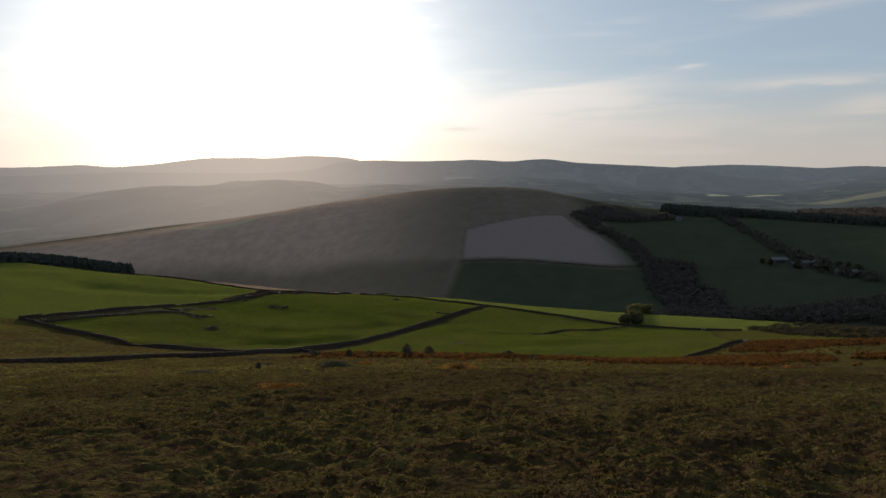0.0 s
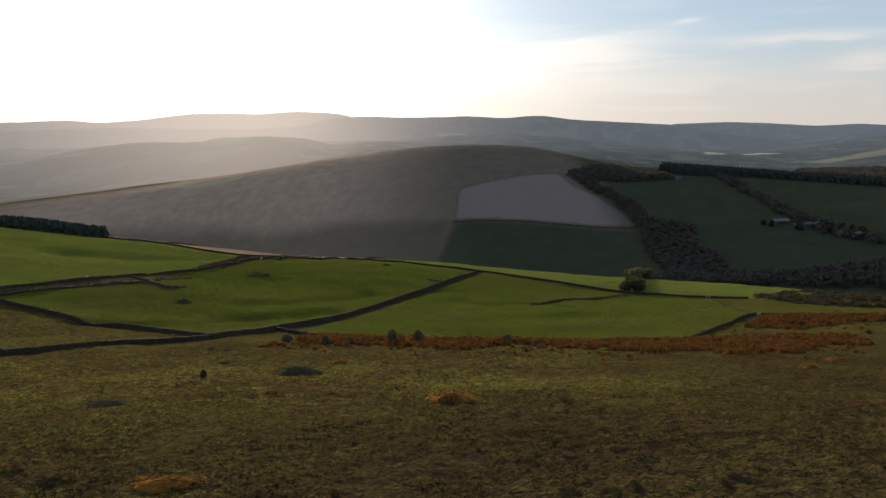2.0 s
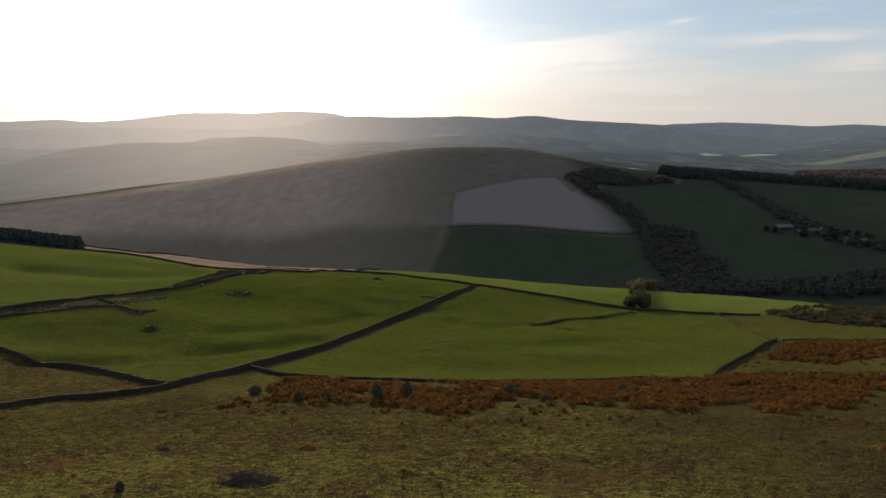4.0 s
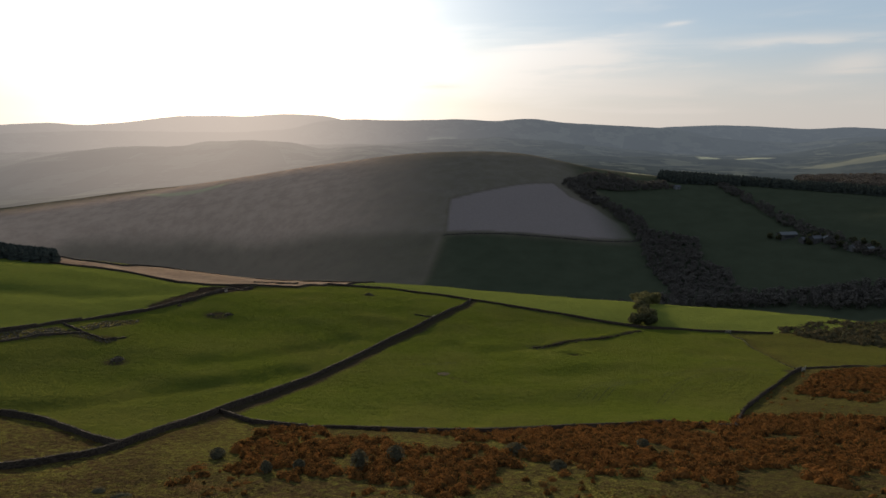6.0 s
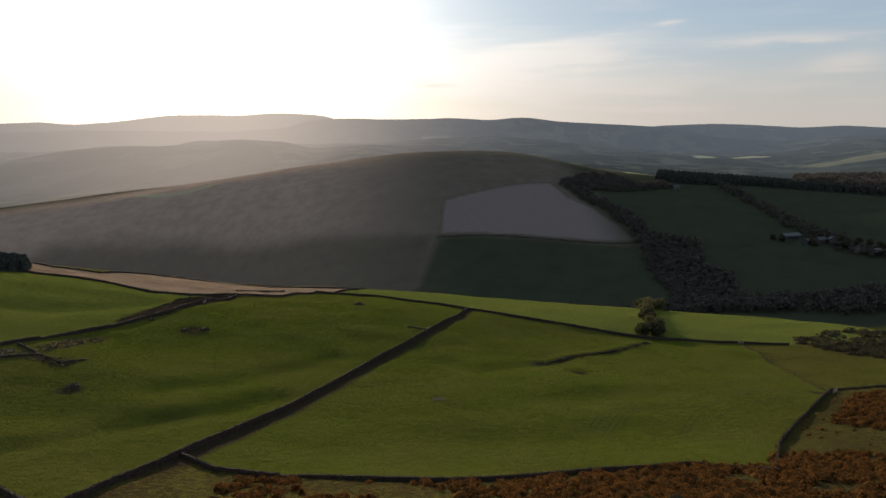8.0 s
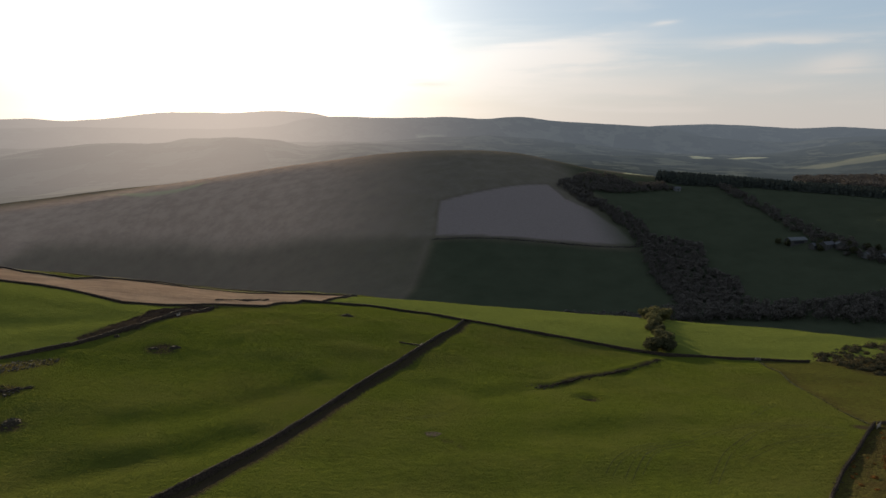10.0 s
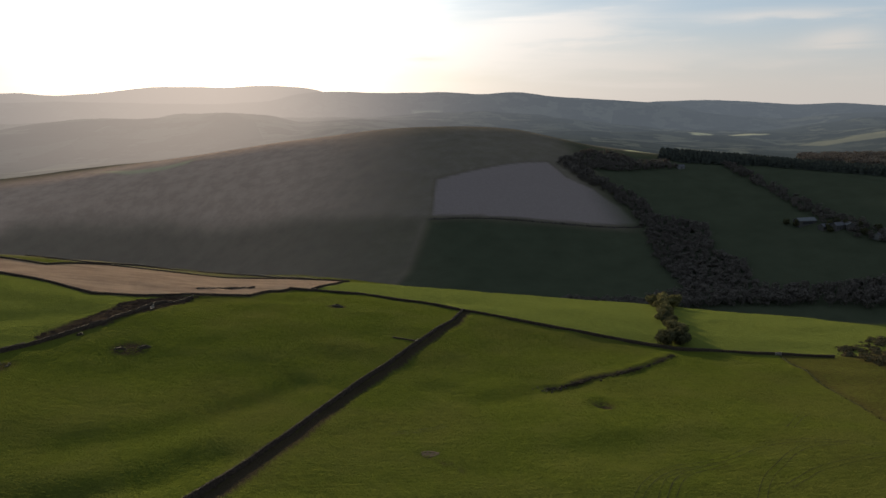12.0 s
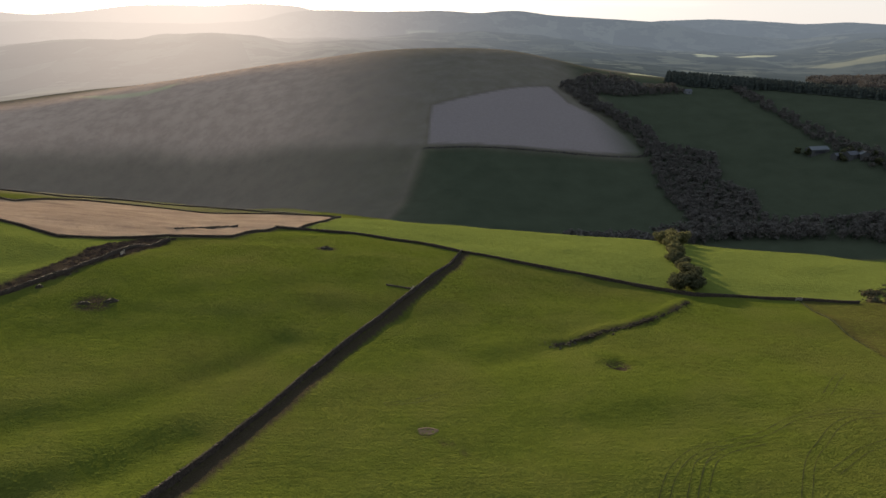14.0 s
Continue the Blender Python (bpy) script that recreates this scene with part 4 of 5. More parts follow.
thicket("gorse_thicket", gorse_shapes, sizes(spread(ROUGH_CORNER, 3.6, 19, 0.7, -0.05), 0.35, 0.95, 0.3, 0.7), GORSE, "small scattered gorse in rough brown grass", "gorse")

FRINGE = [(-46, 166), (-40, 178), (-22, 160), (4, 154), (18, 164), (60, 160), (78, 164), (112, 186), (120, 176), (84, 150), (50, 146), (20, 140), (-20, 146)]
thicket("gorse_thicket", gorse_shapes, sizes(spread(FRINGE, 2.6, 23, 0.7, 0.06), 0.3, 1.0, 0.3, 0.9), GORSE, "loose fringe of small gorse below the main belt", "gorse")

# lone gorse and heather clumps out on the moor: x, y, long, wide, tall, turn
LONE = [(2, 84, 3.1, 1.4, 1.0, 4), (-15, 57.5, 2.4, 1.0, 0.35, 6), (-16, 130, 1.5, 0.9, 0.6, 0), (8, 140, 0.9, 0.7, 0.7, 0), (32, 139, 0.8, 0.6, 0.6, 30), (-3, 131, 0.8, 0.8, 0.5, 0),
        (14, 148, 1.2, 0.9, 0.7, 0), (-22, 148, 1.1, 0.9, 0.8, 20), (67, 132, 1.8, 1.0, 0.8, 10), (80, 146, 1.4, 1.0, 0.8, 0), (2.5, 88, 1.0, 0.8, 0.4, 0)]
for k, (x, y, a, b, c, turn) in enumerate(LONE):
    ob = new("gorse_bush", mesh_of("gorse_bush", dome_bush(90 + k, 520, 0.055, 1.0, 7), GORSE_BRIGHT))
    ob.matrix_basis = Matrix.Translation((x, y, ground_at(x, y))) @ Matrix.Rotation(radians(turn), 4, "Z") @ Matrix.Diagonal((a, b, c, 1))
    tagged(ob, "lone low gorse clump in orange flower on open moor", "bush", "lone gorse clumps")
HEATHER = [(-19.5, 114, 4.4, 1.9, 1.3, 5), (-33, 86, 3.2, 1.6, 0.6, 0), (-43, 155, 2.2, 1.2, 0.4, 0), (-36, 130, 1.6, 0.8, 0.4, 0), (-48, 158, 1.4, 1.0, 0.4, 0)]
for k, (x, y, a, b, c, turn) in enumerate(HEATHER):
    ob = new("heather_clump", mesh_of("heather_clump", dome_bush(190 + k, 520, 0.055, 1.0, 7), GORSE_DULL))
    ob.matrix_basis = Matrix.Translation((x, y, ground_at(x, y))) @ Matrix.Rotation(radians(turn), 4, "Z") @ Matrix.Diagonal((a, b, c, 1))
    tagged(ob, "dark low clump of heather on brown moor", "heather", "heather clumps")

# dark upright bushes among the gorse: x, y, half-width, height
for k, (x, y, w, h) in enumerate([(-9.5, 167.5, 1.4, 3.4), (-3.8, 173, 1.5, 2.8), (18.5, 179, 1.8, 2.0), (-24.7, 166, 0.9, 2.0), (-19.7, 168, 0.9, 1.6), (24.4, 169.5, 1.3, 1.2),
                                  (-32.5, 111, 0.35, 1.0), (-36.1, 176.5, 1.3, 1.6), (46, 189, 1.1, 1.6)]):
    bush = holder("bush", x, y, None, k * 40, "dark green upright bush standing among orange gorse", "bush", "dark bushes")
    r2 = random.Random(300 + k)
    stem = core(2, 6, r2, lambda u: (0.10 - 0.06 * u, -0.2 + 0.9 * h * 0.5 * u))
    bm = bmesh.new()
    vv = [bm.verts.new(v) for v in stem[0]]
    for q in stem[1]:
        bm.faces.new([vv[i] for i in q])
    part("stem", bm, BARK, bush)
    pts, nors = [], []
    for _ in range(420):
        u = r2.random()
        rad = 1.15 * w * (math.sin(math.pi * min(1, 0.18 + 0.82 * u)) ** 0.7) * r2.uniform(0.75, 1.05)
        a = r2.uniform(0, 6.28)
        pts.append((rad * math.cos(a), rad * math.sin(a), 0.1 + h * u))
        nors.append((math.cos(a), math.sin(a), 0.5))
    inner = core(4, 8, r2, lambda u: (0.72 * w * math.sin(math.pi * min(1, 0.2 + 0.8 * u)) ** 0.7 + 0.02, h * 0.93 * u))
    ob = mesh_object("foliage", *joined(inner, leaf_quads(r2, pts, nors, 0.17)), GORSE_DULL, bush)

# rough grass tussocks on the nearer moor
def moor_top(x, y):
    return base_height(x, y) + tussocks(x, y)


def pasture_top(x, y):
    return base_height(x, y) + fbm(np.asarray(x, float), np.asarray(y, float), 13, 2, 41) * 0.55


def hummock(seed, sides=6):
    """A low uneven tussock drawn out along the slope, with a blunt top off centre."""
    r2 = random.Random(seed)
    ring = [Vector((math.cos(6.2832 * s / sides) * 1.7 * r2.uniform(0.7, 1.25), math.sin(6.2832 * s / sides) * r2.uniform(0.75, 1.2), -0.25)) for s in range(sides)]
    tips = [Vector((v.x * 0.45 + r2.uniform(-0.15, 0.15), v.y * 0.45 + r2.uniform(-0.15, 0.15), r2.uniform(0.7, 1.1))) for v in ring[::2]]
    h = len(tips)
    faces = [tuple(sides + k for k in range(h))]
    for k in range(h):
        a, b, c = 2 * k, (2 * k + 1) % sides, (2 * k + 2) % sides
        faces += [(a, b, sides + k), (b, c, sides + (k + 1) % h), (b, sides + (k + 1) % h, sides + k)]
    return ring + tips, faces


hummocks = [hummock(560 + k) for k in range(10)]
rnd = random.Random(21)
PASTURE_NEAR = [(-50, 236), (-36, 212), (70, 217), (80, 222), (112, 262), (130, 282), (152, 372), (112, 390), (30, 430), (-60, 420), (-92, 395), (-100, 360), (-128, 300), (-146, 268), (-158, 248), (-134, 233), (-96, 212), (-62, 190)]
turf = [(x, y) for x, y in spread(PASTURE_NEAR, 0.9, 41, 0.85, -0.3)]
lines = [MAIN_WALL, BANK, SCAR]
tx, ty = np.array([q[0] for q in turf]), np.array([q[1] for q in turf])
clear = np.minimum.reduce([off_line(tx, ty, line) for line in lines]) > 1.2
clear &= off_line(tx - 2.6, ty + 0.8, MAIN_WALL) > 3.6
turf = [(x, y, rnd.uniform(0.10, 0.32) * rnd.uniform(0.6, 1.3), rnd.uniform(0.03, 0.085), rnd.gauss(0.12, 0.45)) for (x, y), ok in zip(turf, clear) if ok]
thicket("pasture_tufts", hummocks, turf, PASTURE_TUFT, "small green tussocks of cropped grass in sheep pasture", "grass", pasture_top)
tuft_shapes = [tuft(500 + k) for k in range(8)]
MOOR_NEAR = [(-26, 22), (26, 22), (70, 80), (60, 92), (-60, 92), (-70, 80)]
rnd = random.Random(9)
grass_places = [(x, y, rnd.uniform(0.14, 0.40), rnd.uniform(0.08, 0.22), rnd.uniform(0, 6.28)) for x, y in spread(MOOR_NEAR, 0.46, 12, 0.85, -0.16)]
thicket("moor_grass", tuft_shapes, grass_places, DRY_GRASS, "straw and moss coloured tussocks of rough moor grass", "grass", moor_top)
MOOR_FAR = [(-60, 88), (60, 88), (95, 150), (70, 158), (50, 158), (20, 160), (-10, 152), (-34, 165), (-55, 180), (-66, 165), (-80, 140)]
rnd = random.Random(31)
blades = [(x, y, rnd.uniform(0.2, 0.5), rnd.uniform(0.12, 0.28), rnd.uniform(0, 6.28)) for x, y in spread(MOOR_FAR, 0.8, 46, 0.8, -0.16)]
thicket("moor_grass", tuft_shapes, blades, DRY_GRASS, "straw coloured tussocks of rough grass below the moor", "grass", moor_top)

# ---- broadleaf trees in a row across the pasture
def broadleaf(x, y, h, w, seed, label, leaf=BROADLEAF):
    r2 = random.Random(seed)
    tree = holder("tree", x, y, None, r2.uniform(0, 360), label, "tree", "tree row in the pasture")
    def limb(name, a, b, r0, r1, parent):
        bm = bmesh.new()
        d = (b - a).normalized()
        u = d.orthogonal().normalized()
        v = d.cross(u)
        loops = []
        for k in range(4):
            f = k / 3
            c = a.lerp(b, f) + (u * r2.uniform(-1, 1) + v * r2.uniform(-1, 1)) * 0.05 * (0 < k < 3)
            r = r0 + (r1 - r0) * f
            loops.append([bm.verts.new(c + (u * math.cos(s) + v * math.sin(s)) * r) for s in (0, 1.05, 2.09, 3.14, 4.19, 5.24)])
        for p, q in zip(loops, loops[1:]):
            for s in range(6):
                bm.faces.new((p[s], p[(s + 1) % 6], q[(s + 1) % 6], q[s]))
        return part(name, bm, BARK, parent)
    fork = Vector((0, 0, h * 0.16))
    trunk = limb("trunk", Vector((0, 0, -0.4)), fork, h * 0.032, h * 0.024, tree)
    heads = []
    for k in range(7):
        a = 6.2832 * k / 7 + r2.uniform(-0.3, 0.3)
        end = Vector((math.cos(a) * w * r2.uniform(0.3, 0.62), math.sin(a) * w * r2.uniform(0.3, 0.62), h * r2.uniform(0.3, 0.82)))
        limb("limb", fork, end, h * 0.015, h * 0.004, trunk)
        heads.append((end, r2.uniform(0.26, 0.4) * w))
    heads.append((Vector((0, 0, h * 0.82)), 0.36 * w))
    heads.append((Vector((0, 0, h * 0.5)), 0.5 * w))
    heads.append((Vector((0, 0, h * 0.28)), 0.42 * w))
    pts, nors = [], []
    for c, rad in heads:
        for _ in range(330):
            n = Vector((r2.gauss(0, 1), r2.gauss(0, 1), r2.gauss(0.1, 0.9))).normalized()
            pts.append(c + n * rad * r2.uniform(0.55, 1.05))
            nors.append(n)
    mesh_object("crown", *leaf_quads(r2, pts, nors, 0.33), leaf, tree)
    return tree


for k, (x, y, h, w) in enumerate([(115.5, 401, 6.2, 6.0), (121, 402, 7.0, 6.8), (124, 411, 6.6, 6.2), (127, 424, 6.2, 5.4), (130, 438, 6.6, 5.4), (135, 452, 6.8, 5.6), (140, 466, 7.5, 5.5),
                                  (145, 481, 8.0, 5.5), (151, 496, 8.5, 6.5), (158, 512, 8.5, 6.5), (167, 518, 6.5, 5.5),
                                  (125, 418, 6.0, 4.2), (131, 447, 5.5, 4.0), (148, 487, 6.5, 5.0), (160, 503, 7.5, 6.0), (150, 507, 7.0, 5.5)]):
    broadleaf(x, y, h, w, 700 + k, "olive-brown broadleaf tree in a row across the pasture" if h > 6 else "small yellowish tree in the row across the pasture",
              LEAF_IN_SUN if y > 445 or h < 6.1 else BROADLEAF)

# ---- scrub at the field edge
SCRUB_PATCH = [(184, 372), (190, 396), (219, 416), (300, 430), (300, 338), (225, 336), (203, 345), (190, 360)]
scrub_shapes = [dome_bush(800 + k, 130, 0.14, 1.0, 5) for k in range(5)]
scrub_meshes = [mesh_of("scrub_bush", s, SCRUB) for s in scrub_shapes]
scrub = sorted(spread(SCRUB_PATCH, 3.9, 15, 0.95, -0.35), key=lambda q: q[0] + q[1] * 0.3)
for k, (x, y) in enumerate(scrub[:290]):
    ob = new("scrub_bush", scrub_meshes[k % 5])
    w = rnd.uniform(1.3, 3.3)
    ob.matrix_basis = Matrix.Translation((x, y, ground_at(x, y) - 0.1)) @ Matrix.Rotation(rnd.uniform(0, 6.28), 4, "Z") @ Matrix.Diagonal((w, w * rnd.uniform(0.8, 1.3), w * rnd.uniform(0.45, 0.8), 1))
    tagged(ob, "grey-brown leafless scrub bush at the pasture's edge", "bush", "scrub patch")
thicket("scrub_thicket", scrub_shapes, sizes(scrub[290:], 1.4, 3.3, 1.0, 2.3), SCRUB, "grey-brown scrub filling the hollow past the pasture", "scrub")

# ---- woods
conifers, woodtrees = [conifer(900 + k) for k in range(5)], [wood_tree(950 + k) for k in range(5)]
WEST_WOOD = [(-216, 449), (-300, 420), (-400, 395), (-440, 520), (-262, 525)]
thicket("conifer_plantation", conifers, sizes(spread(WEST_WOOD, 3.4, 31), 12, 17, 6.0, 8.2), NEEDLE, "dark block of planted conifers beside the fields", "forest")
BROW_WOOD = [(330, 985), (356, 1045), (470, 1000), (600, 900), (700, 800), (660, 760), (560, 850), (440, 940), (360, 960)]
thicket("conifer_plantation", conifers, sizes(spread(BROW_WOOD, 4.4, 32), 14, 19, 9.5, 12.0), NEEDLE, "dark conifer plantation along the brow of a hill", "forest")
BELT = [(179, 925), (213, 914), (235, 876), (258, 827), (258, 789), (301, 766), (283, 706), (302, 691), (290, 640), (230, 632), (228, 720), (236, 760), (234, 805), (224, 852), (200, 880)]
thicket("woodland_belt", woodtrees, sizes(spread(BELT, 4.8, 33, 0.95), 9, 13, 4.5, 8), WOODLAND, "dark bare woodland belt down the hillside", "forest")
LANE = [(395, 990), (415, 985), (412, 860), (418, 760), (440, 700), (470, 660), (455, 640), (415, 690), (398, 745), (396, 860)]
thicket("lane_trees", woodtrees, sizes(spread(LANE, 6.0, 34, 0.85), 9, 13, 5, 8.5), WOODLAND, "dark trees along a lane above the farm", "forest")
VALLEY = [(120, 590), (230, 600), (300, 600), (430, 560), (520, 560), (520, 600), (430, 620), (300, 625), (200, 630), (120, 612)]
thicket("valley_wood", woodtrees, sizes(spread(VALLEY, 5.5, 35, 0.95), 9, 14, 8, 12), WOODLAND, "dark trees along the valley bottom", "forest")
BROW_TREES = [(180, 930), (205, 958), (242, 1001), (268, 1000), (296, 962), (338, 966), (338, 938), (247, 916), (213, 914)]
thicket("brow_wood", woodtrees, sizes(spread(BROW_TREES, 5.0, 36, 0.9), 8, 12, 4.5, 8), WOODLAND, "mixed dark trees on the hill's brow", "forest")

hedge_line = resample([(22, 800), (104, 785), (160, 778), (236, 771)], 2.6)
rnd = random.Random(38)
thicket("field_hedge", [dome_bush(880 + k, 60, 0.2, 1.0) for k in range(3)], [(p.x + rnd.uniform(-0.6, 0.6), p.y + rnd.uniform(-0.6, 0.6), rnd.uniform(1.1, 2.0), rnd.uniform(0.9, 2.0), rnd.uniform(0, 6.28)) for p in hedge_line], WOODLAND, "dark overgrown hedge along the ploughed field", "hedge")

# far woods on the hills beyond, by bearing and distance
def far_wood(bearing, dist, across, along, seed, shapes, mat, label):
    a = radians(bearing)
    c, s = math.cos(a), math.sin(a)
    cx, cy = s * dist, 77 + c * dist
    r2 = random.Random(seed)
    poly = []
    for k in range(10):
        t = 6.2832 * k / 10
        u, v = math.cos(t) * across * r2.uniform(0.75, 1.15), math.sin(t) * along * r2.uniform(0.75, 1.15)
        poly.append((cx + c * u + s * v, cy - s * u + c * v))
    thicket("far_wood", shapes, sizes(spread(poly, 9.0, seed, 0.9), 13, 19, 10, 15), mat, label, "forest")


for k, (b, d, ac, al) in enumerate([(33.5, 1390, 95, 95), (35.5, 1250, 60, 60)]):
    far_wood(b, d, ac, al, 60 + k, woodtrees, WOODLAND, "distant dark wood on the hills beyond the valley")

# ---------------------------------------------------------------- stone heaps
def stone_heap(x, y, w, h, n, seed, label):
    r2 = random.Random(seed)
    heap = holder("stone_heap", x, y, None, r2.uniform(0, 90), label, "stone heap", "stone heaps in pasture")
    shared = []
    for k in range(5):
        bm = bmesh.new()
        bmesh.ops.create_icosphere(bm, subdivisions=1, radius=0.5)
        for v in bm.verts:
            v.co *= r2.uniform(0.75, 1.2)
        me = bpy.data.meshes.new("stone")
        bm.to_mesh(me)
        bm.free()
        me.materials.append(HEAP_STONE)
        shared.append(me)
    for k in range(n * 2):
        a, q = r2.uniform(0, 6.28), math.sqrt(r2.random())
        s = r2.uniform(0.5, 1.3) * w * 0.13
        ob = new("stone", shared[k % 5])
        ob.parent = heap
        ob.matrix_basis = Matrix.Translation((math.cos(a) * q * w * 0.5, math.sin(a) * q * w * 0.32, h * (1 - q) * r2.uniform(0.3, 0.9) + 0.05)) @ Euler(
            (r2.uniform(0, 3), r2.uniform(0, 3), r2.uniform(0, 3))).to_matrix().to_4x4() @ Matrix.Diagonal((s, s * 0.85, s * 0.65, 1))
    bm = bmesh.new()
    ring = [bm.verts.new((math.cos(a) * w * 0.6 * r2.uniform(0.85, 1.1), math.sin(a) * w * 0.4 * r2.uniform(0.85, 1.1), -0.3)) for a in [6.2832 * k / 14 for k in range(14)]]
    upper = [bm.verts.new((v.co.x * 0.45, v.co.y * 0.45, h * 0.75 * r2.uniform(0.8, 1.1))) for v in ring]
    for k in range(14):
        bm.faces.new((ring[k], ring[(k + 1) % 14], upper[(k + 1) % 14], upper[k]))
    bm.faces.new(upper)
    part("turf_mound", bm, EARTH, heap, "dark turf holding the stones")


stone_heap(-31, 422, 6.0, 1.4, 26, 1, "dark pyramid heap of cleared field stones")
stone_heap(-96.5, 265.5, 5.0, 0.9, 20, 2, "dark stone heap lying in green pasture")
stone_heap(-91, 338, 3.5, 0.7, 12, 3, "low scatter of stones in worn turf")
stone_heap(-84.5, 341, 4.0, 0.9, 14, 4, "low scatter of dark stones in worn turf")
stone_heap(-107, 346, 2.6, 1.1, 10, 5, "small dark heap of stones near a wall")

# ---------------------------------------------------------------- ring of worn ground round an old trough
def worn_ring(x, y, r, seed, label):
    r2 = random.Random(seed)
    thing = holder("worn_hollow", x, y, float(pasture_top(np.array([x]), np.array([y]))[0]) - 0.0, 0, label, "bare patch", "worn hollows")
    bm = bmesh.new()
    loops = []
    for rad, z in ((0.35, -0.10), (0.75, -0.08), (0.95, -0.02), (1.05, -0.01), (1.4, -0.2)):
        loops.append([bm.verts.new((math.cos(a) * r * rad * (1 + 0.12 * math.sin(3 * a + seed)), math.sin(a) * r * 0.75 * rad * (1 + 0.1 * math.cos(2 * a)), z + 0.06 + r2.uniform(-0.04, 0.04)))
                      for a in [6.2832 * k / 22 for k in range(22)]])
    bm.faces.new(loops[0])
    for p, q in zip(loops, loops[1:]):
        for k in range(22):
            bm.faces.new((p[k], q[k], q[(k + 1) % 22], p[(k + 1) % 22]))
    part("soil_rim", bm, TRODDEN, thing)


worn_ring(7.3, 275, 1.7, 1, "round hollow of bare brown soil in grass")


# ---------------------------------------------------------------- tumbled stones of the old fold
def rubble(poly, seed, label, spacing=1.0):
    r2 = random.Random(seed)
    pts = spread(poly, spacing, seed, 0.8)
    zs = base_height([q[0] for q in pts], [q[1] for q in pts])
    bm = bmesh.new()
    for (x, y), z in zip(pts, zs):
        s = r2.uniform(0.25, 0.65)
        rough_box(bm, Matrix.Translation((x, y, z + 0.1)) @ Euler((r2.uniform(-0.5, 0.5), r2.uniform(-0.5, 0.5), r2.uniform(0, 3))).to_matrix().to_4x4(), s, s * 0.75, s * 0.6, r2, 0.3)
    tagged(part("tumbled_stones", bm, HEAP_STONE), label, "rubble", "", "stuff")


for k, poly in enumerate(RUBBLE):
    rubble(poly, 70 + k, "grey tumbled stones of a ruined sheepfold in turf")
rnd = random.Random(75)
thicket("heather_strip", [dome_bush(1300 + k, 60, 0.16, 0.8, 4) for k in range(4)], sizes(spread(ROUGH_STRIP, 1.7, 75, 0.8), 0.8, 1.5, 0.2, 0.5), HEATH_LEAF, "dark heather and rushes along a broken wall", "heather")
rubble([(42, 331), (49, 329), (56, 336), (50, 340), (44, 337)], 76, "dark stones where a low bank ends", 1.3)


def earth_bank(line, seed, label):
    """A crumbling edge of bare earth: clods and sods slumped along a line."""
    r2 = random.Random(seed)
    bm = bmesh.new()
    pts = resample(line, 0.7)
    for k, p in enumerate(pts):
        d = (pts[min(k + 1, len(pts) - 1)] - pts[max(k - 1, 0)]).normalized()
        n = Vector((-d.y, d.x, 0))
        for _ in range(4):
            q = p + n * r2.gauss(0.2, 0.75) + d * r2.uniform(-0.4, 0.4)
            w = r2.uniform(0.25, 0.8)
            turn = Euler((r2.uniform(-0.5, 0.5), r2.uniform(-0.5, 0.5), r2.uniform(0, 3))).to_matrix().to_4x4()
            rough_box(bm, Matrix.Translation((q.x, q.y, ground_at(q.x, q.y) + r2.uniform(0.0, 0.35))) @ turn, w, w * 0.8, w * 0.55, r2, 0.35)
    tagged(part("earth_bank", bm, EARTH), label, "earth bank", "", "stuff")


earth_bank(BANK, 17, "low crumbling bank of bare dark earth in pasture")

# ---------------------------------------------------------------- farm across the valley
def box(bm, x0, x1, y0, y1, z0, z1):
    vs = [bm.verts.new((x, y, z)) for x in (x0, x1) for y in (y0, y1) for z in (z0, z1)]
    for q in ((0, 1, 3, 2), (4, 6, 7, 5), (0, 4, 5, 1), (2, 3, 7, 6), (0, 2, 6, 4), (1, 5, 7, 3)):
        bm.faces.new([vs[k] for k in q])


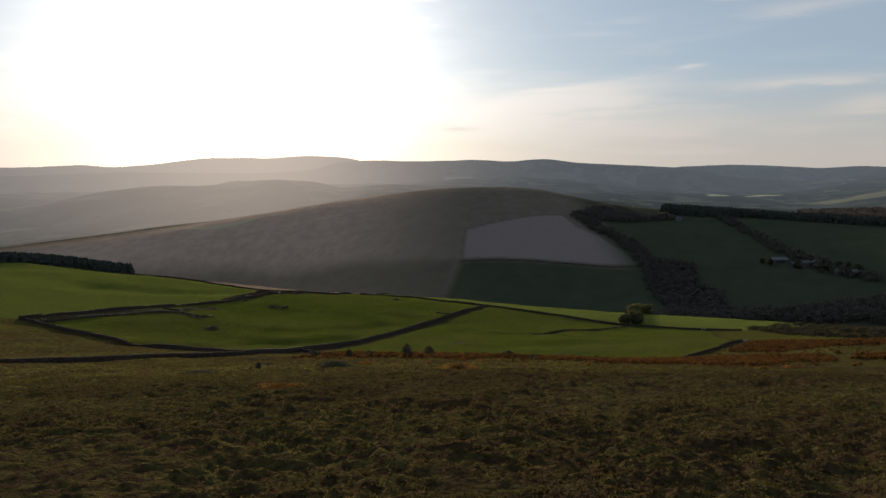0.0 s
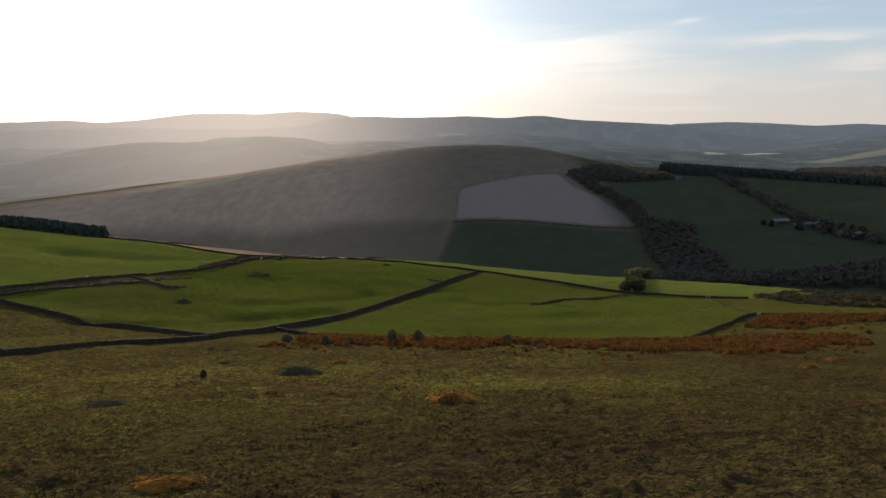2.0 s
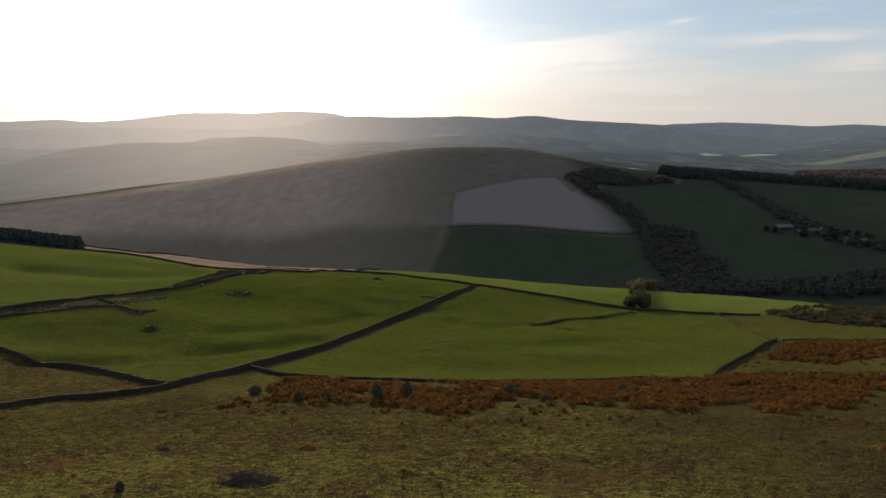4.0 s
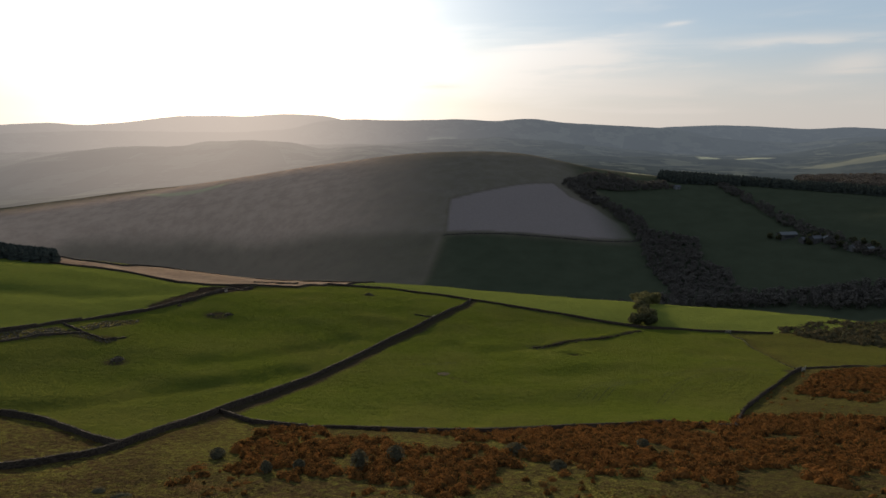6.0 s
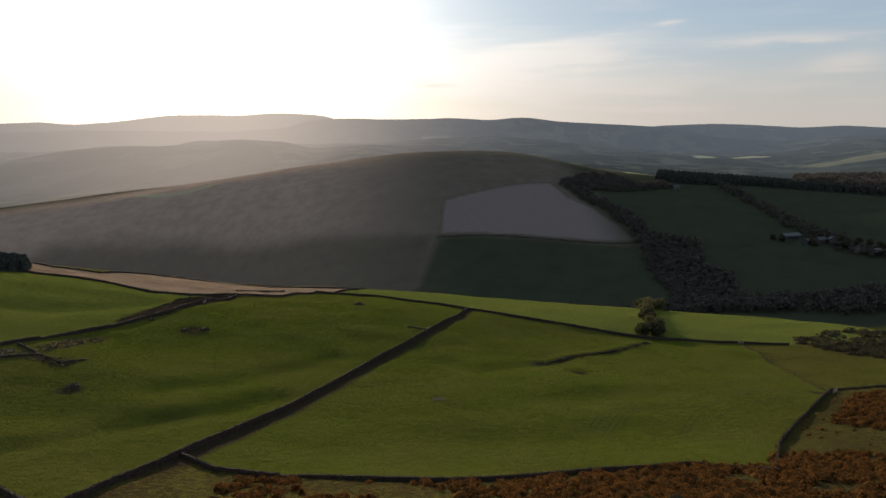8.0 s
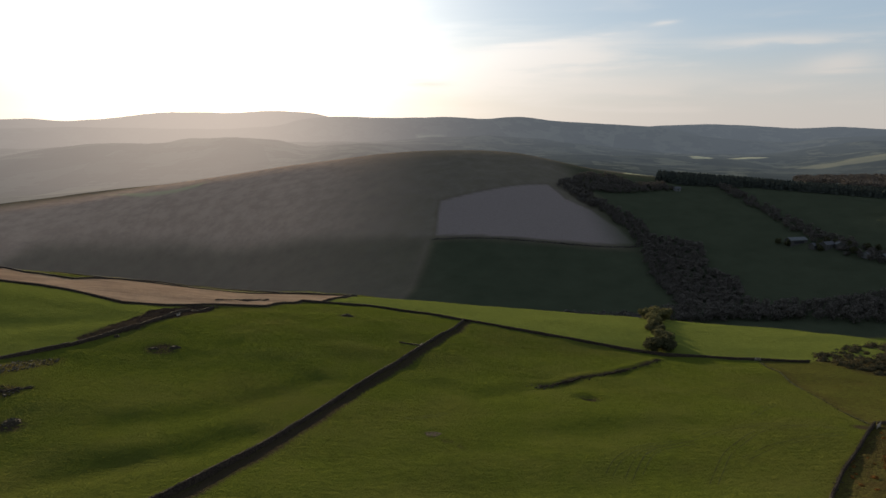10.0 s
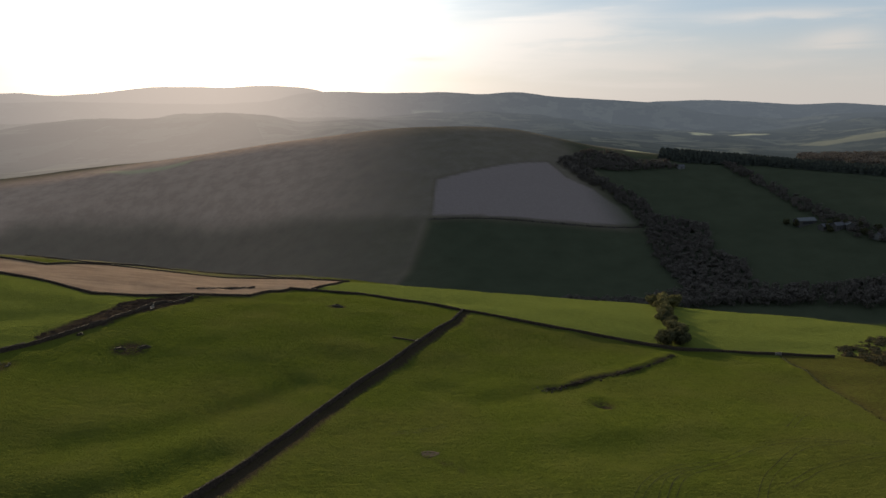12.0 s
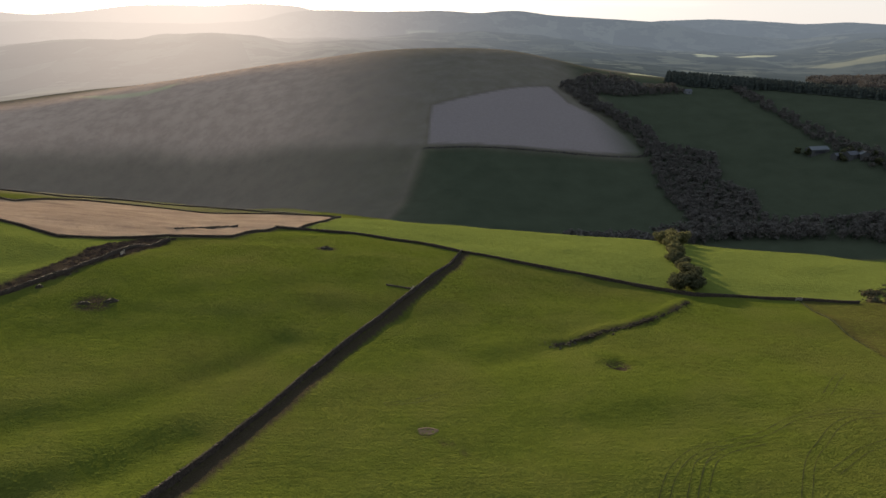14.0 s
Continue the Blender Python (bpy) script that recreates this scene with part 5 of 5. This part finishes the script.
def farm_building(x, y, turn, long, deep, eaves, ridge, wall_mat, roof_mat, label, doors, chimney=False):
    b = holder("farm_building", x, y, None, turn, label, "farm building", "farm buildings")
    bm = bmesh.new()
    l, d = long / 2, deep / 2
    box(bm, -l, l, -d, d, -3, eaves)
    for s in (-1, 1):
        a = [bm.verts.new((s * l, -d, eaves)), bm.verts.new((s * l, d, eaves)), bm.verts.new((s * l, 0, ridge))]
        c = [bm.verts.new((s * (l - 0.4), v.co.y, v.co.z)) for v in a]
        bm.faces.new(a)
        bm.faces.new(c[::-1])
        for k in range(3):
            bm.faces.new((a[k], a[(k + 1) % 3], c[(k + 1) % 3], c[k]))
    part("wall", bm, wall_mat, b)
    rise = (ridge - eaves) / d
    for s in (-1, 1):
        bm = bmesh.new()
        o = 0.35
        pts = [(-l - o, s * (d + o), eaves - o * rise), (l + o, s * (d + o), eaves - o * rise), (l + o, 0, ridge), (-l - o, 0, ridge)]
        low = [bm.verts.new((px, py, pz + 0.04)) for px, py, pz in pts]
        top = [bm.verts.new((px, py, pz + 0.24)) for px, py, pz in pts]
        bm.faces.new(top)
        bm.faces.new(low[::-1])
        for k in range(4):
            bm.faces.new((low[k], low[(k + 1) % 4], top[(k + 1) % 4], top[k]))
        part("roof", bm, roof_mat, b)
    for px, w, h, zb, kind in doors:
        bm = bmesh.new()
        box(bm, px - w / 2, px + w / 2, -d - 0.06, -d + 0.1, zb, zb + h)
        part(kind, bm, DARK_GAP, b)
    if chimney:
        bm = bmesh.new()
        box(bm, l - 1.4, l - 0.4, -0.45, 0.45, ridge - 0.6, ridge + 1.3)
        part("chimney", bm, FARM_STONE, b)
    return b


farm_building(386, 741, 12, 20, 8, 3.6, 6.0, FARM_STONE, TIN, "long stone barn with dark sheet roof and open front", [(0, 12, 2.4, 0.2, "doorway")])
farm_building(396, 724, 14, 11, 6.5, 3.0, 5.0, FARM_STONE, SLATE, "stone farm shed with slate roof", [(-3, 3, 2.3, 0.2, "doorway"), (3, 1.2, 1.2, 1.2, "window")])
farm_building(405, 720, 20, 12, 6.5, 4.2, 6.6, FARM_STONE, SLATE, "stone farmhouse with slate roof and chimney", [(0, 1.2, 2.1, 0.1, "door"), (-4, 1.2, 1.3, 1.0, "window"), (4, 1.2, 1.3, 1.0, "window"), (-4, 1.1, 1.0, 2.9, "window"), (4, 1.1, 1.0, 2.9, "window")], True)
farm_building(416, 720, 70, 14, 7, 3.2, 5.4, FARM_STONE, TIN, "stone byre with dark sheet roof", [(0, 3, 2.4, 0.2, "doorway")])
farm_building(428, 694, 30, 12, 6, 2.8, 4.8, LIMEWASH, SLATE, "low pale farm cottage with slate roof", [(0, 1.1, 2.0, 0.1, "door"), (-3.5, 1.1, 1.1, 1.0, "window"), (3.5, 1.1, 1.1, 1.0, "window")], True)
farm_building(437, 683, 25, 10, 6, 3.0, 5.0, FARM_STONE, TIN, "small stone farm shed with sheet roof", [(0, 3, 2.3, 0.2, "doorway")])
farm_building(341, 938, 10, 8, 5.5, 2.8, 4.8, LIMEWASH, SLATE, "small pale cottage among trees on the brow", [(0, 1.2, 2.0, 0.1, "door")])
FARM_TREES = [(396, 722), (402, 726), (409, 728), (416, 724), (436, 707), (442, 700), (448, 694), (424, 716), (376, 738), (370, 745), (420, 703), (446, 684), (396, 716)]
for k, (x, y) in enumerate(FARM_TREES):
    t = broadleaf(x, y, 5.5 + k % 3, 4.0, 1200 + k, "rounded broadleaf tree standing beside the farm buildings")
    t["group"] = "farm trees"


# ---------------------------------------------------------------- gates and posts
def field_gate(x, y, turn, wide=3.2):
    g = holder("field_gate", x, y, None, turn, "pale weathered timber field gate between stone walls", "gate", "field gates")
    for s in (-1, 1):
        bm = bmesh.new()
        box(bm, s * wide / 2 - 0.1, s * wide / 2 + 0.1, -0.1, 0.1, -0.4, 1.5)
        part("gate_post", bm, TIMBER, g)
    for k in range(5):
        bm = bmesh.new()
        box(bm, -wide / 2 + 0.1, wide / 2 - 0.1, -0.03, 0.03, 0.25 + 0.23 * k, 0.36 + 0.23 * k)
        part("rail", bm, TIMBER, g)
    bm = bmesh.new()
    vs = [bm.verts.new((px, py, pz)) for py in (-0.05, -0.08) for px, pz in ((-wide / 2 + 0.1, 0.25), (-wide / 2 + 0.25, 0.25), (wide / 2 - 0.1, 1.25), (wide / 2 - 0.25, 1.25))]
    bm.faces.new(vs[:4])
    bm.faces.new(vs[4:][::-1])
    for k in range(4):
        bm.faces.new((vs[k], vs[(k + 1) % 4], vs[4 + (k + 1) % 4], vs[4 + k]))
    part("brace", bm, TIMBER, g)


field_gate(131, 275, 40)
field_gate(159.5, 389.2, -5, 2.4)
field_gate(5.2, 373.5, 68, 2.2)
field_gate(-98.5, 385, 80, 2.4)


# ---------------------------------------------------------------- ruts in the pasture
def wheel_track(line, seed):
    """Two narrow ruts pressed into the grass."""
    r2 = random.Random(seed)
    for _ in range(3):
        line = [line[0]] + [q for (ax, ay), (bx, by) in zip(line, line[1:]) for q in ((ax * 0.75 + bx * 0.25, ay * 0.75 + by * 0.25), (ax * 0.25 + bx * 0.75, ay * 0.25 + by * 0.75))] + [line[-1]]
    pts = resample(line, 1.0)
    vs, fs = [], []
    for off in (-0.85, 0.85):
        last = None
        for k, p in enumerate(pts):
            d = (pts[min(k + 1, len(pts) - 1)] - pts[max(k - 1, 0)]).normalized()
            n = Vector((-d.y, d.x, 0))
            w = r2.uniform(0.03, 0.11)
            row = []
            for e in (-w, w):
                q = p + n * (off + e)
                row.append(len(vs))
                vs.append((q.x, q.y, q.z))
            if last:
                fs.append((last[0], last[1], row[1], row[0]))
            last = row
    arr = np.array(vs)
    arr[:, 2] = base_height(arr[:, 0], arr[:, 1]) + fbm(arr[:, 0], arr[:, 1], 13, 2, 41) * 0.55 + 0.07
    ob = mesh_object("wheel_tracks", arr.tolist(), fs, RUT)
    return tagged(ob, "dark wheel ruts curving through green pasture", "track", "wheel tracks", "structure")


for k, line in enumerate([[(48, 250), (52, 257), (57, 263), (63, 268), (71, 270), (79, 272), (89, 279), (100, 281), (109, 278), (122, 275)], [(70, 244), (74, 250), (82, 262), (89, 268), (95, 274), (101, 277), (112, 277)],
                          [(84, 257), (90, 261), (95, 264), (104, 267), (118, 270)], [(55, 250), (59, 257), (63, 263), (68, 267), (77, 269)], [(104, 290), (107, 293), (112, 299), (119, 306)],
                          [(52, 248), (57, 257), (60, 262), (66, 266)], [(-2, 288), (4, 289), (12, 295)]]):
    wheel_track(line, k)
